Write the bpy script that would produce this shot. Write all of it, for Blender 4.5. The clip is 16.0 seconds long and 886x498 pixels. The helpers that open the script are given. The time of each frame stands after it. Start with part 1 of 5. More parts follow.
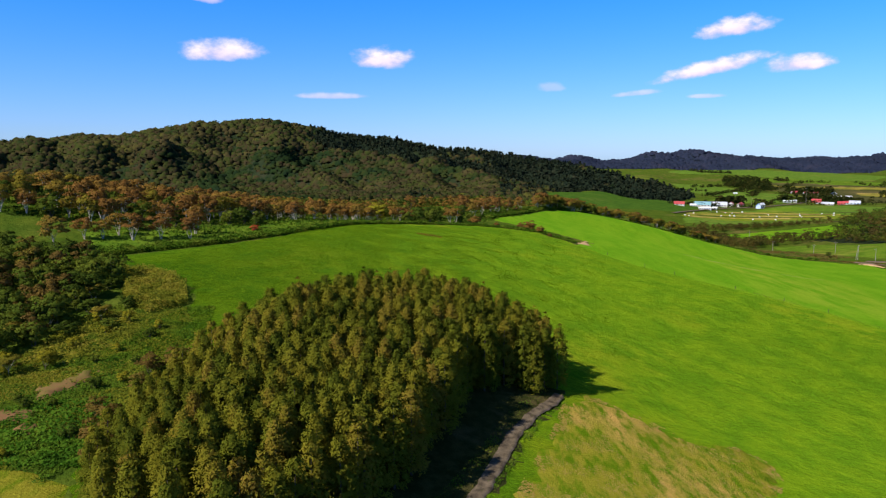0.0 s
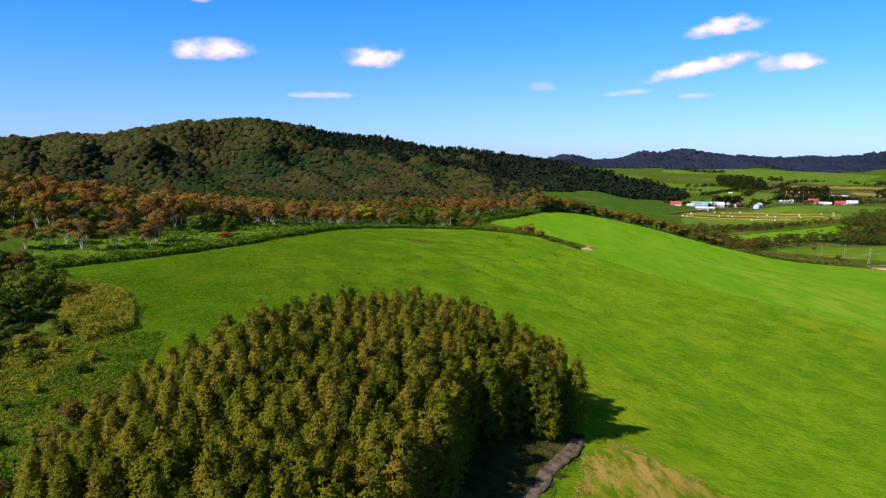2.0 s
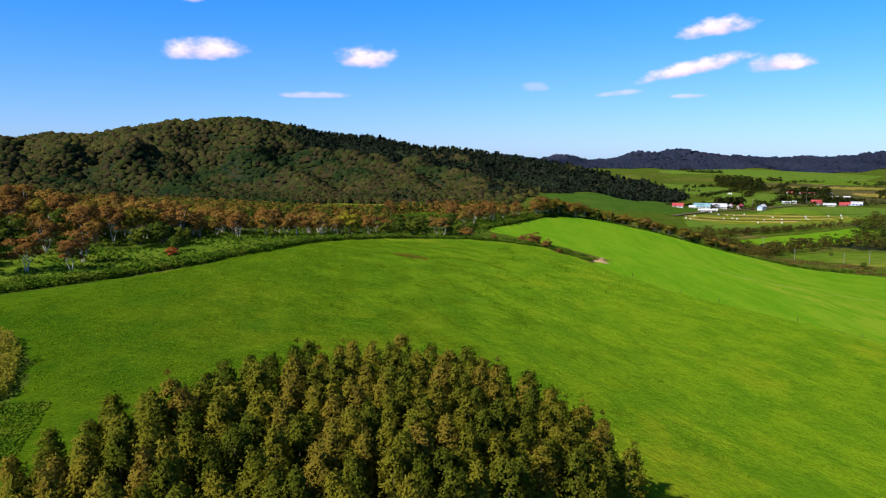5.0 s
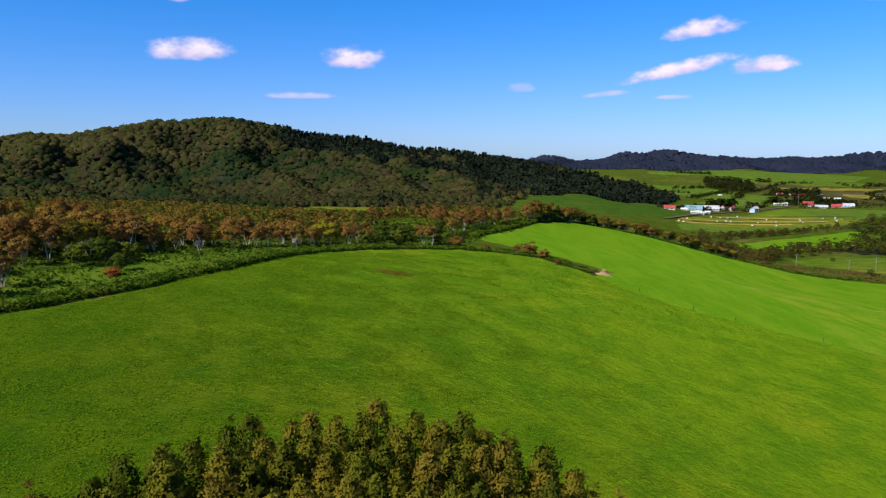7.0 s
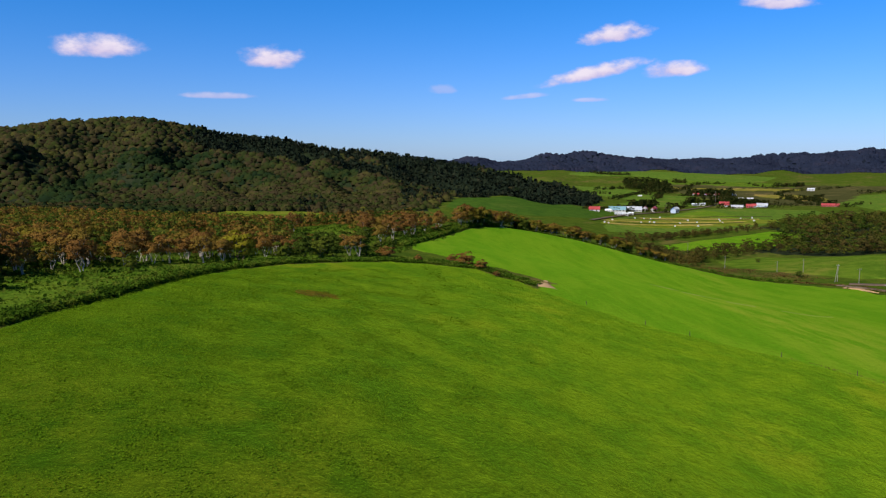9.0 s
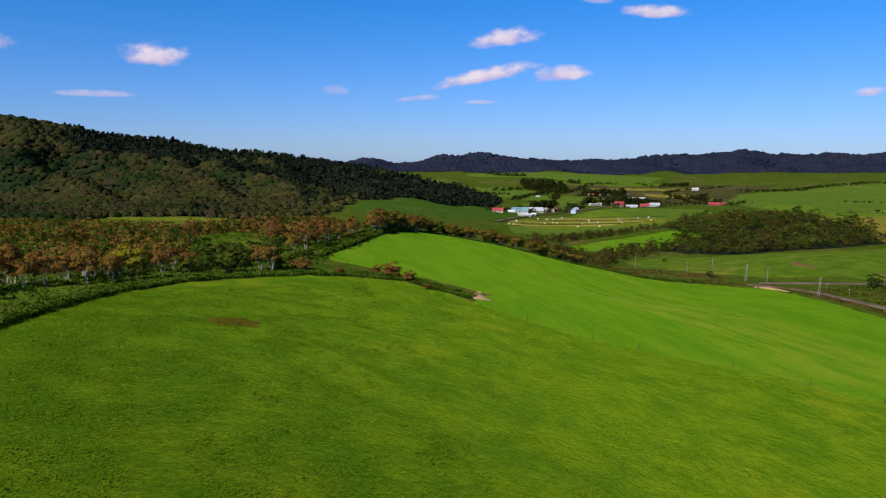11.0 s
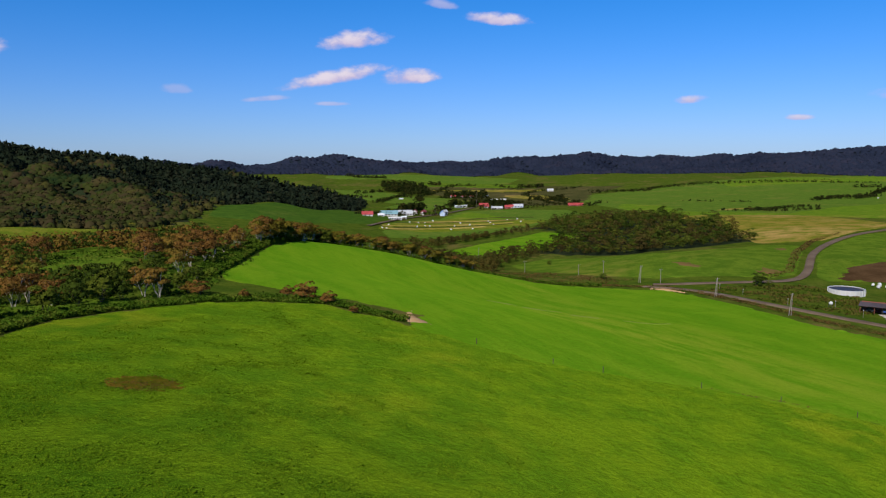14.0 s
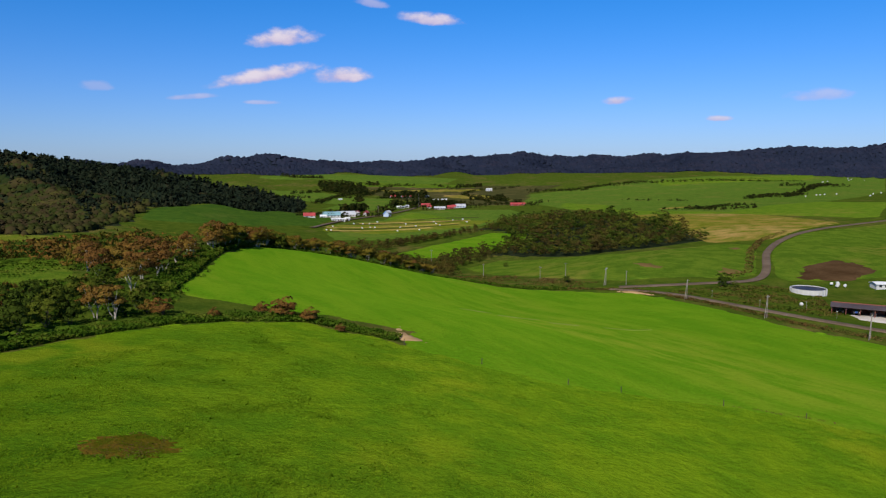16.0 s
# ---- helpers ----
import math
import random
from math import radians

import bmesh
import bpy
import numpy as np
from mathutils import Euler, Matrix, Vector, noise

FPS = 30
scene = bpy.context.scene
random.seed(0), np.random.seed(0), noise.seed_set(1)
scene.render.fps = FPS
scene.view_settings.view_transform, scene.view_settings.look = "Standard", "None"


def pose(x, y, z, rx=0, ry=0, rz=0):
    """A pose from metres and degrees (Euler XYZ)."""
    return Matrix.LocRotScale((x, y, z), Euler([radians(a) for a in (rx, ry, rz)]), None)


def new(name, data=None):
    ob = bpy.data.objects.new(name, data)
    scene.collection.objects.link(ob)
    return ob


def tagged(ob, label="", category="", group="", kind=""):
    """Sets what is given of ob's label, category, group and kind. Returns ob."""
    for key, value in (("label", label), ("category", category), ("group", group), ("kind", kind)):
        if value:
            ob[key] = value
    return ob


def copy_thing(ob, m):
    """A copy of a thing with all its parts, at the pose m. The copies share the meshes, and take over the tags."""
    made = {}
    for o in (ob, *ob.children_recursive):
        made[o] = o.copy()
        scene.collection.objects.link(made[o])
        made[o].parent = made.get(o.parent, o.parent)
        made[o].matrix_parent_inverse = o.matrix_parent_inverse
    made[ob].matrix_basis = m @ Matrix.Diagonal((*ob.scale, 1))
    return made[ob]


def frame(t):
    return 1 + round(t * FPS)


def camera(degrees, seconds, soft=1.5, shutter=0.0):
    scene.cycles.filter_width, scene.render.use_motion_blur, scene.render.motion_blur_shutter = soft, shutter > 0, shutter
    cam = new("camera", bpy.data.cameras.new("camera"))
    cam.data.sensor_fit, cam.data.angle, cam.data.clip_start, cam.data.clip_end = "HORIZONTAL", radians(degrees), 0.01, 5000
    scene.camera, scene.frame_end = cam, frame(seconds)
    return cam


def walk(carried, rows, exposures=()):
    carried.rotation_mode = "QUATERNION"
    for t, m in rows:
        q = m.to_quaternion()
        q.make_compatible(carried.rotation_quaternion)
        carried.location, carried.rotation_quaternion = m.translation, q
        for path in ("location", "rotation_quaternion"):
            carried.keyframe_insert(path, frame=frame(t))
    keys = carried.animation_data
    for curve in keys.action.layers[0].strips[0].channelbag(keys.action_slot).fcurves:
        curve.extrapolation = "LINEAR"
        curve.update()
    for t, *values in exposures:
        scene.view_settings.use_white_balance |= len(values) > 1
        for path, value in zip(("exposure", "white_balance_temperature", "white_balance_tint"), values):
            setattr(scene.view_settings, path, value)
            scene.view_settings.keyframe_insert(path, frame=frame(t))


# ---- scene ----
cam = camera(62.51, 16.0, soft=1.25)
# seconds, place in metres, tilt, lean, turn in degrees
PATH = [
    (0.0, -0.00, 0.00, 84.00, 82.54, 0.00, 0.00),
    (0.5, -0.24, 5.85, 83.86, 82.54, 0.00, -0.14),
    (1.0, -0.46, 11.67, 83.74, 82.53, 0.00, -0.33),
    (1.5, -0.56, 17.51, 83.61, 82.51, 0.00, -0.52),
    (2.0, -0.54, 23.38, 83.48, 82.50, 0.00, -0.69),
    (2.5, -0.46, 29.35, 83.40, 82.52, 0.00, -0.82),
    (3.0, -0.43, 35.32, 83.29, 82.51, 0.00, -0.95),
    (3.5, -0.50, 41.20, 83.19, 82.50, 0.00, -1.04),
    (4.0, -0.53, 47.02, 83.17, 82.50, 0.00, -1.11),
    (6.5, -0.10, 75.70, 83.75, 82.54, 0.00, -1.77),
    (7.0, -0.07, 81.34, 83.87, 82.56, 0.00, -2.24),
    (7.5, -0.09, 86.97, 83.96, 82.57, 0.00, -3.20),
    (8.0, -0.11, 92.58, 84.02, 82.60, 0.00, -4.76),
    (8.5, -0.21, 98.17, 84.06, 82.64, 0.00, -6.51),
    (9.0, -0.57, 103.66, 84.06, 82.66, 0.00, -8.28),
    (11.5, -6.67, 130.43, 83.91, 82.81, 0.00, -18.48),
    (12.0, -8.06, 135.83, 83.84, 82.87, 0.00, -20.38),
    (12.5, -9.43, 141.23, 83.79, 82.90, 0.00, -22.32),
    (13.0, -10.78, 146.60, 83.70, 82.93, 0.00, -24.26),
    (13.5, -12.08, 152.02, 83.62, 82.92, 0.00, -26.17),
    (14.0, -13.31, 157.50, 83.60, 82.92, 0.00, -27.97),
    (14.5, -14.36, 162.96, 83.64, 82.92, 0.00, -29.45),
    (15.0, -15.20, 168.38, 83.64, 82.90, 0.00, -30.72),
    (15.5, -15.90, 173.79, 83.61, 82.90, 0.00, -31.97),
    (16.0, -16.56, 179.20, 83.60, 82.89, 0.00, -33.21),
]
EXPOSURES = [(0.0, 0.60), (2.5, 0.68), (4.2, 0.66), (7.0, 0.40), (9.2, 0.18), (12.5, 0.04), (16.0, 0.0)]
walk(cam, [(t, pose(*p)) for t, *p in PATH], EXPOSURES)

from mathutils import geometry

# ---- light ----
SUN_WAY = Vector((0.83, 0.56, -0.90)).normalized()   # the way the sunlight travels
sun = new("sun", bpy.data.lights.new("sun", "SUN"))
sun.data.energy, sun.data.angle, sun.data.color = 5.0, radians(0.6), (1.0, 0.92, 0.80)
sun.rotation_euler = SUN_WAY.to_track_quat("-Z", "Y").to_euler()


class Nodes:
    """A small hand for wiring node trees."""

    def __init__(self, tree):
        self.tree = tree
        tree.nodes.clear()

    def add(self, kind, inputs=None):
        n = self.tree.nodes.new(kind)
        for k, v in (inputs or {}).items():
            self.put(n, k, v)
        return n

    def put(self, n, k, v):
        if isinstance(v, bpy.types.Node):
            v = v.outputs[0]
        if isinstance(v, bpy.types.NodeSocket):
            self.tree.links.new(v, n.inputs[k])
        else:
            n.inputs[k].default_value = v

    def math(self, op, a, b=0.0):
        n = self.add("ShaderNodeMath", {0: a, 1: b})
        n.operation = op
        return n

    def mix(self, f, a, b):
        n = self.tree.nodes.new("ShaderNodeMix")
        n.data_type = "RGBA"
        for k, v in ((0, f), (6, a), (7, b)):
            self.put(n, k, v)
        return n.outputs[2]

    def tint(self, c, much):
        v = self.add("ShaderNodeVectorMath", {0: c})
        v.operation = "SCALE"
        v.inputs[3].default_value = much
        return v.outputs[0]

    def ramp(self, f, lo, hi, a=0.0, b=1.0):
        n = self.add("ShaderNodeMapRange", {0: f, 1: lo, 2: hi, 3: a, 4: b})
        n.interpolation_type = "SMOOTHSTEP"
        return n

    def noise(self, vec, scale, detail=3.0, rough=0.55):
        return self.add("ShaderNodeTexNoise", {"Vector": vec, "Scale": scale, "Detail": detail, "Roughness": rough})


def rgb(r, g, b):
    return (r, g, b, 1.0)


# The sky: azimuth east of north, elevation, half width, half height in degrees, cover, lean
CLOUDS = [
    (-16.9, 7.3, 3.0, 1.15, 1.0, 0.05), (-5.1, 7.0, 2.4, 1.1, 1.0, 0.02), (-9.0, 4.3, 2.9, 0.35, 0.55, 0.0),
    (20.6, 8.7, 2.7, 0.95, 1.0, 0.12), (19.3, 6.0, 3.9, 0.8, 1.0, 0.2), (24.8, 6.1, 2.3, 0.85, 1.0, 0.05),
    (14.1, 4.4, 2.0, 0.3, 0.5, 0.08), (19.1, 4.1, 1.4, 0.25, 0.5, 0.0), (7.7, 4.9, 1.1, 0.5, 0.3, 0.0),
    (-17.8, 11.0, 1.2, 0.6, 0.6, 0.0), (31.7, 10.3, 2.6, 0.65, 0.95, -0.08), (27.3, 11.4, 1.4, 0.45, 0.5, -0.1),
    (45.9, 4.2, 1.2, 0.42, 0.9, 0.06), (53.1, 2.8, 1.0, 0.3, 0.8, 0.0), (59.7, 4.2, 2.3, 0.6, 0.45, 0.0),
]
world = bpy.data.worlds.new("sky")
scene.world = world
world.use_nodes = True
n = Nodes(world.node_tree)
sky = n.add("ShaderNodeTexSky")
sky.sky_type, sky.sun_disc = "NISHITA", False
sky.sun_elevation, sky.sun_rotation = math.asin(-SUN_WAY.z), math.atan2(-SUN_WAY.x, -SUN_WAY.y)
sky.altitude, sky.air_density, sky.dust_density, sky.ozone_density = 300.0, 1.0, 0.15, 1.5
way = n.add("ShaderNodeTexCoord").outputs["Generated"]
sep = n.add("ShaderNodeSeparateXYZ", {0: way})
azim = n.math("MULTIPLY", n.math("ARCTAN2", sep.outputs[0], sep.outputs[1]), 57.2958)
elev = n.math("MULTIPLY", n.math("ARCSINE", sep.outputs[2]), 57.2958)
plane = n.add("ShaderNodeCombineXYZ", {0: azim, 1: n.math("MULTIPLY", elev, 1.7), 2: 0.0})
tint = n.mix(n.ramp(elev, 0.0, 14.0), rgb(0.37, 0.575, 1.16), rgb(0.116, 0.60, 1.24))
tint = n.mix(n.ramp(elev, 18.0, 50.0), tint, rgb(0.38, 0.48, 0.66))
deep = n.tree.nodes.new("ShaderNodeMix")
deep.data_type, deep.blend_type = "RGBA", "MULTIPLY"
n.put(deep, 0, 1.0), n.put(deep, 6, sky), n.put(deep, 7, tint)
rag = n.math("SUBTRACT", n.noise(plane, 0.62, 6.0, 0.55), 0.5)
cover, height = None, None
for az, el, w, h, much, lean in CLOUDS:
    du = n.math("DIVIDE", n.math("SUBTRACT", azim, az + 0.5), w * 1.06)
    dv0 = n.math("SUBTRACT", n.math("DIVIDE", n.math("SUBTRACT", elev, el), h), n.math("MULTIPLY", du, lean * w / h))
    dv = n.math("MAXIMUM", dv0, n.math("MULTIPLY", dv0, -1.7))
    r2 = n.math("ADD", n.math("MULTIPLY", du, du), n.math("MULTIPLY", dv, dv))
    body_of = n.math("ADD", n.math("SUBTRACT", 0.98, r2), n.math("MULTIPLY", rag, 2.1))
    one = n.math("MULTIPLY", n.ramp(body_of, -0.1, 1.0), n.math("MULTIPLY", n.ramp(r2, 2.0, 1.0), much))
    top = n.math("MULTIPLY", one, n.ramp(n.math("ADD", dv0, n.math("MULTIPLY", rag, 2.0)), -0.6, 0.7))
    cover = one if cover is None else n.math("MAXIMUM", cover, one)
    height = top if height is None else n.math("MAXIMUM", height, top)
tone = n.mix(height, rgb(5.4, 4.7, 6.9), rgb(7.6, 6.9, 8.0))
hue = n.mix(cover, deep.outputs[2], tone)
n.add("ShaderNodeOutputWorld", {0: n.add("ShaderNodeBackground", {"Color": hue, "Strength": 0.10})})


# ---- the lie of the land ----
HILLS = [
    (-150, 250, 260, -42), (-250, 650, 320, 29.9), (100, 250, 220, 32.7), (350, 400, 240, -2.3),
    (150, 900, 260, 7.4), (450, 700, 260, 0.8), (700, 1000, 350, -3.3), (700, 1950, 420, -3.4),
    (1200, 1100, 450, -1.6), (1500, 1700, 500, 33.1), (-500, 300, 400, 52), (-300, 1200, 450, -28.3),
    (0, -200, 300, 22.9), (400, -100, 350, -3.9), (900, 450, 350, 24.1), (170, 950, 110, 14.9),
    (780, 1990, 230, 27.9), (1050, 1600, 250, -23), (490, 640, 110, 13.3), (300, 780, 130, -12.8),
    (300, 570, 80, -12.5), (0, 1300, 250, 35.4), (260, 1050, 120, -0.4),
]
RELIEF = [
    (7.1, 19.6, 5.3, -8.7, -5.3, -5.2, -1.5, -0.3, -0.2),
    (2.4, -0.1, -2.1, 1.6, 4.4, -4.2, -3.1, -0.5, -0.1),
    (4.3, -0.7, 9.4, -5.6, -5, -7.1, -4.4, -1.5, -1),
    (19.9, -2.1, 11.3, -0.1, -5, -5.4, -3.9, -3.9, -3.1),
    (20.9, 1.3, 8.7, 1.6, -1.8, 1.8, -5.8, -5.5, -3),
    (6.7, 5.7, 4.7, 2.1, -1.6, -5.1, -8.2, 0.6, -1.5),
    (3.5, 3.7, -1, 6.8, 3.3, 0.2, -3.3, 2.4, -10.9),
    (4.3, 5.1, 4.7, 5.1, -7.5, -7.2, -6, -1.5, -0.4),
    (3.8, 0.8, -0.8, 7.4, 13.1, 4.8, -4.4, 1.1, 5.8),
    (1.9, -0.5, -0.9, -1.1, -8.4, 2.5, -5.7, -0, 1.9),
]
MOUNTAIN = [
    (-70, 40), (-50, 70), (-32.3, 92), (-30.3, 101), (-28.9, 99), (-27, 112), (-25.1, 110), (-22.4, 133), (-19.6, 149),
    (-17.9, 148), (-16.2, 156), (-13.2, 160), (-11, 141), (-8.4, 115), (-3.8, 100), (-0.2, 78), (3, 71), (6.7, 48),
    (9.9, 31), (13.4, 17), (18, 5), (22, 0),
]
FOOTHILL = [
    (-60, 20), (-40, 25), (-33.2, 30), (-27.7, 34), (-21.8, 27), (-17.6, 21), (-13.2, 26), (-8.6, 29), (-4.9, 26),
    (-2.1, 24), (0.8, 11), (5.5, 1), (10.1, 0), (13.7, 0), (16.4, 1), (19, 0),
]
FAR_RANGE = [
    (-10, 0), (4, 40), (7.5, 34), (10, 49), (12.6, 27), (16.2, 51), (20.2, 64), (24, 42), (28.7, 42), (31.3, 50),
    (34.3, 64), (36.5, 67), (38.2, 81), (39.9, 70), (41.6, 64), (44.1, 59), (45.8, 48), (47.8, 59), (49.8, 53),
    (52, 40), (58, 0),
]
EAST_RANGE = [
    (44, 0), (48.8, 36), (50.3, 68), (51.9, 72), (53.4, 78), (55.1, 82), (56.7, 94), (58.1, 96), (59.8, 91), (61.2, 97),
    (62.7, 102), (70, 60), (90, 20),
]
RANGES = [(MOUNTAIN, 2200, 430, 500, 1.05), (FOOTHILL, 1450, 200, 200, 1.3), (FAR_RANGE, 3700, 320, 300, 1.16), (EAST_RANGE, 3000, 330, 400, 1.08)]
BUMPS = np.random.RandomState(4).uniform(-1, 1, (24, 4))


def land(x, y):
    """The ground's height."""
    x, y = np.asarray(x, float), np.asarray(y, float)
    z = 6.0 + 0 * x
    for a, b, s, h in HILLS:
        z = z + h * np.exp(-((x - a) ** 2 + (y - b) ** 2) / (2 * s * s))
    for j, row in enumerate(RELIEF):
        for i, h in enumerate(row):
            z = z + h * np.exp(-((x + 150 - 60 * i) ** 2 + (y - 60 * j) ** 2) / (2 * 52.0 ** 2))
    r, az = np.hypot(x, y - 100), np.degrees(np.arctan2(x, y - 100))
    for table, far, front, back, rise in RANGES:
        table = np.array(table)
        crest = rise * np.interp(az, table[:, 0], table[:, 1])
        z = z + crest * np.exp(-((r - far) / np.where(r < far, front, back)) ** 2 / 2)
    rough = 0 * x
    for u, v, p, k in BUMPS:
        rough = rough + np.sin((u * x + v * y) * 0.014 * (1.5 + k) + 6 * p)
    quiet = np.where(az < 20, np.clip(np.abs(r - 2150) / 450, 0.2, 1.0) * 5.0, 0.6 + 1.6 * np.clip((r - 2600) / 400, 0, 1) * np.clip(np.abs(r - 3350) / 350, 0.3, 1.0))
    wind = az + 0.006 * r + 1.6 * np.sin(r / 170.0) + 0.9 * np.sin(r / 71.0 + 1.0)
    spur = np.abs(np.sin(np.radians(wind * 24.0))) + 0.6 * np.abs(np.sin(np.radians(wind * 41.0 + 50.0))) - 1.0
    west = np.clip((20 - az) / 4, 0, 1)
    z = z + spur * west * 19.0 * np.clip((r - 850) / 300, 0, 1) * np.clip((2080 - r) / 350, 0.12, 1)
    wind = az + 1.2 * np.sin(r / 240.0)
    spur = np.abs(np.sin(np.radians(wind * 26.0))) + 0.5 * np.abs(np.sin(np.radians(wind * 47.0 + 20.0))) - 0.9
    z = z + spur * (1 - west) * 26.0 * np.clip((r - 2450) / 250, 0, 1) * np.clip(np.where(az > 48, 2950 - r, 3600 - r) / 300, 0.1, 1)
    return z + rough * np.clip((r - 1000) / 500, 0, 1) * quiet * np.clip((z - 22) / 40, 0, 1)


# ---- materials ----
def material(name):
    m = bpy.data.materials.new(name)
    m.use_nodes = True
    return m, Nodes(m.node_tree)


def finish(n, color, rough=0.85, bump=None, strength=0.4, far=0.2, thin=0.0, spec=0.25, metal=0.0, sheen=None):
    slots = {"Base Color": color, "Roughness": rough, "Metallic": metal, "Specular IOR Level": spec}
    if sheen:
        slots.update({"Sheen Weight": sheen[0], "Sheen Roughness": 0.45, "Sheen Tint": sheen[1]})
    if bump is not None:
        slots["Normal"] = n.add("ShaderNodeBump", {"Strength": strength, "Distance": far, "Height": bump})
    out = n.add("ShaderNodeBsdfPrincipled", slots)
    if thin:
        back = n.add("ShaderNodeBsdfTranslucent", {"Color": color})
        out = n.add("ShaderNodeMixShader", {0: thin, 1: out, 2: back})
    n.add("ShaderNodeOutputMaterial", {0: out})


def grass(name, low, high, dry, dry_share=0.5, stretch=(1, 1, 1), scale=1.0, bump=0.8, weedy=None, deep=0.75, sheen=None):
    m, n = material(name)
    at = n.add("ShaderNodeNewGeometry").outputs["Position"]
    lay = n.add("ShaderNodeMapping", {"Vector": at, "Scale": stretch, "Rotation": (0, 0, 0.5)})
    broad, mid, fine = n.noise(lay, 0.018 * scale, 4), n.noise(lay, 0.11 * scale, 5, 0.65), n.noise(at, 1.3 * scale, 5, 0.7)
    c = n.mix(n.ramp(mid, 0.36, 0.64), rgb(*low), rgb(*high))
    c = n.mix(n.math("MULTIPLY", n.ramp(broad, 0.5 + 0.2 * (0.5 - dry_share), 0.72), n.ramp(mid, 0.35, 0.6)), c, rgb(*dry))
    # Colour for the added sheen, which brightens low views like sunlit blades.
    sheen_tone = c
    if weedy:
        east = n.add("ShaderNodeSeparateXYZ", {0: at}).outputs[0]
        east = n.math("ADD", east, n.math("MULTIPLY", n.math("SUBTRACT", broad, 0.5), 60.0))
        # Darker to the west: weeds, with the shade among their leaves painted in.
        c = n.mix(n.ramp(east, weedy[0], weedy[1], 0.85, 0.0), c, n.mix(n.ramp(mid, 0.36, 0.64), rgb(0.015, 0.045, 0.002), rgb(0.037, 0.071, 0.0025)))
    grain = n.noise(at, 4.5 * scale, 4, 0.7)
    c = n.mix(n.ramp(n.math("ADD", n.math("MULTIPLY", fine, 0.6), n.math("MULTIPLY", grain, 0.4)), 0.33, 0.62, deep, 0.0), c, n.mix(0.66, c, rgb(0.006, 0.016, 0.001)))
    finish(n, c, 0.9, n.math("ADD", fine, n.math("MULTIPLY", n.noise(at, 0.45 * scale, 3), 1.2)), bump, 0.35, spec=0.0, sheen=(sheen, n.tint(sheen_tone, 4.2)) if sheen else None)
    return m


def foliage(name, *shades, thin=0.3, spread=0.5, spec=0.0, patch=0.0, broad=0.0, dark=0.28, crown=0.0, tone=0.0):
    """Leaves: one tree differs from the next, and one spray from the other."""
    m, n = material(name)
    each = n.add("ShaderNodeObjectInfo").outputs["Random"]
    leaf = n.add("ShaderNodeNewGeometry").outputs["Random Per Island"]
    at = n.add("ShaderNodeNewGeometry").outputs["Position"]
    f = n.math("ADD", n.math("MULTIPLY", each, 1 - spread), n.math("MULTIPLY", leaf, spread))
    if crown:
        f = n.ramp(n.noise(at, crown, 2), 0.3, 0.7)
    if tone:
        own = n.add("ShaderNodeAttribute")
        own.attribute_name = "tone"
        f = own.outputs["Fac"]
    if patch:
        drift = n.math("ADD", n.math("MULTIPLY", n.noise(at, patch, 3), 1.0 - broad), n.math("MULTIPLY", n.noise(at, patch * 0.1, 3), broad))
        f = n.math("ADD", n.math("MULTIPLY", f, tone or 0.3), n.math("MULTIPLY", n.ramp(drift, 0.38, 0.62), 1.0 - (tone or 0.3)))
    ramp = n.add("ShaderNodeValToRGB", {0: f})
    for k, shade in enumerate(shades):
        p = k / max(1, len(shades) - 1)
        e = ramp.color_ramp.elements[k] if k < 2 else ramp.color_ramp.elements.new(1.0)
        e.position, e.color = (p, rgb(*shade))
    for k, shade in enumerate(shades):
        ramp.color_ramp.elements[k].position, ramp.color_ramp.elements[k].color = k / max(1, len(shades) - 1), rgb(*shade)
    c = n.mix(n.ramp(n.noise(at, 3.0, 2), 0.3, 0.7, dark, 0.0), ramp.outputs[0], rgb(0.006, 0.012, 0.003))
    finish(n, c, 0.9, thin=thin, spec=spec)
    return m


def plain(name, a, b, scale=2.0, rough=0.8, bump=0.2, spec=0.3, metal=0.0):
    """Paint, wood, stone, earth: two shades in patches and a grain."""
    m, n = material(name)
    at = n.add("ShaderNodeTexCoord").outputs["Object"]
    big, small = n.noise(at, scale * 0.25, 4), n.noise(at, scale * 3, 4, 0.7)
    c = n.mix(n.ramp(n.math("ADD", n.math("MULTIPLY", big, 0.65), n.math("MULTIPLY", small, 0.35)), 0.36, 0.64), rgb(*a), rgb(*b))
    finish(n, c, rough, small, bump, 0.05, spec=spec, metal=metal)
    return m


M_MEADOW = grass("meadow grass", (0.039, 0.081, 0.003), (0.061, 0.102, 0.0035), (0.088, 0.110, 0.005), 0.5, bump=1.0, weedy=(-50.0, 38.0), deep=0.62, sheen=0.60)
M_STRAW = grass("dry yellow straw", (0.264, 0.231, 0.033), (0.396, 0.308, 0.077), (0.462, 0.341, 0.132), 0.7, (1, 0.3, 1))
M_HAY = grass("cut hay field", (0.11, 0.16, 0.012), (0.18, 0.20, 0.020), (0.26, 0.22, 0.05), 0.6, (1, 0.3, 1))
M_LUSH = grass("lush field grass", (0.082, 0.184, 0.006), (0.114, 0.212, 0.008), (0.165, 0.224, 0.014), 0.55, (1, 0.35, 1), 1.0, 0.5, sheen=0.25)
M_ROUGH = grass("rough grass", (0.048, 0.085, 0.009), (0.085, 0.118, 0.013), (0.15, 0.12, 0.035), 0.6)
M_DARKFIELD = grass("pasture grass", (0.070, 0.135, 0.011), (0.117, 0.182, 0.016), (0.189, 0.188, 0.030), 0.5)
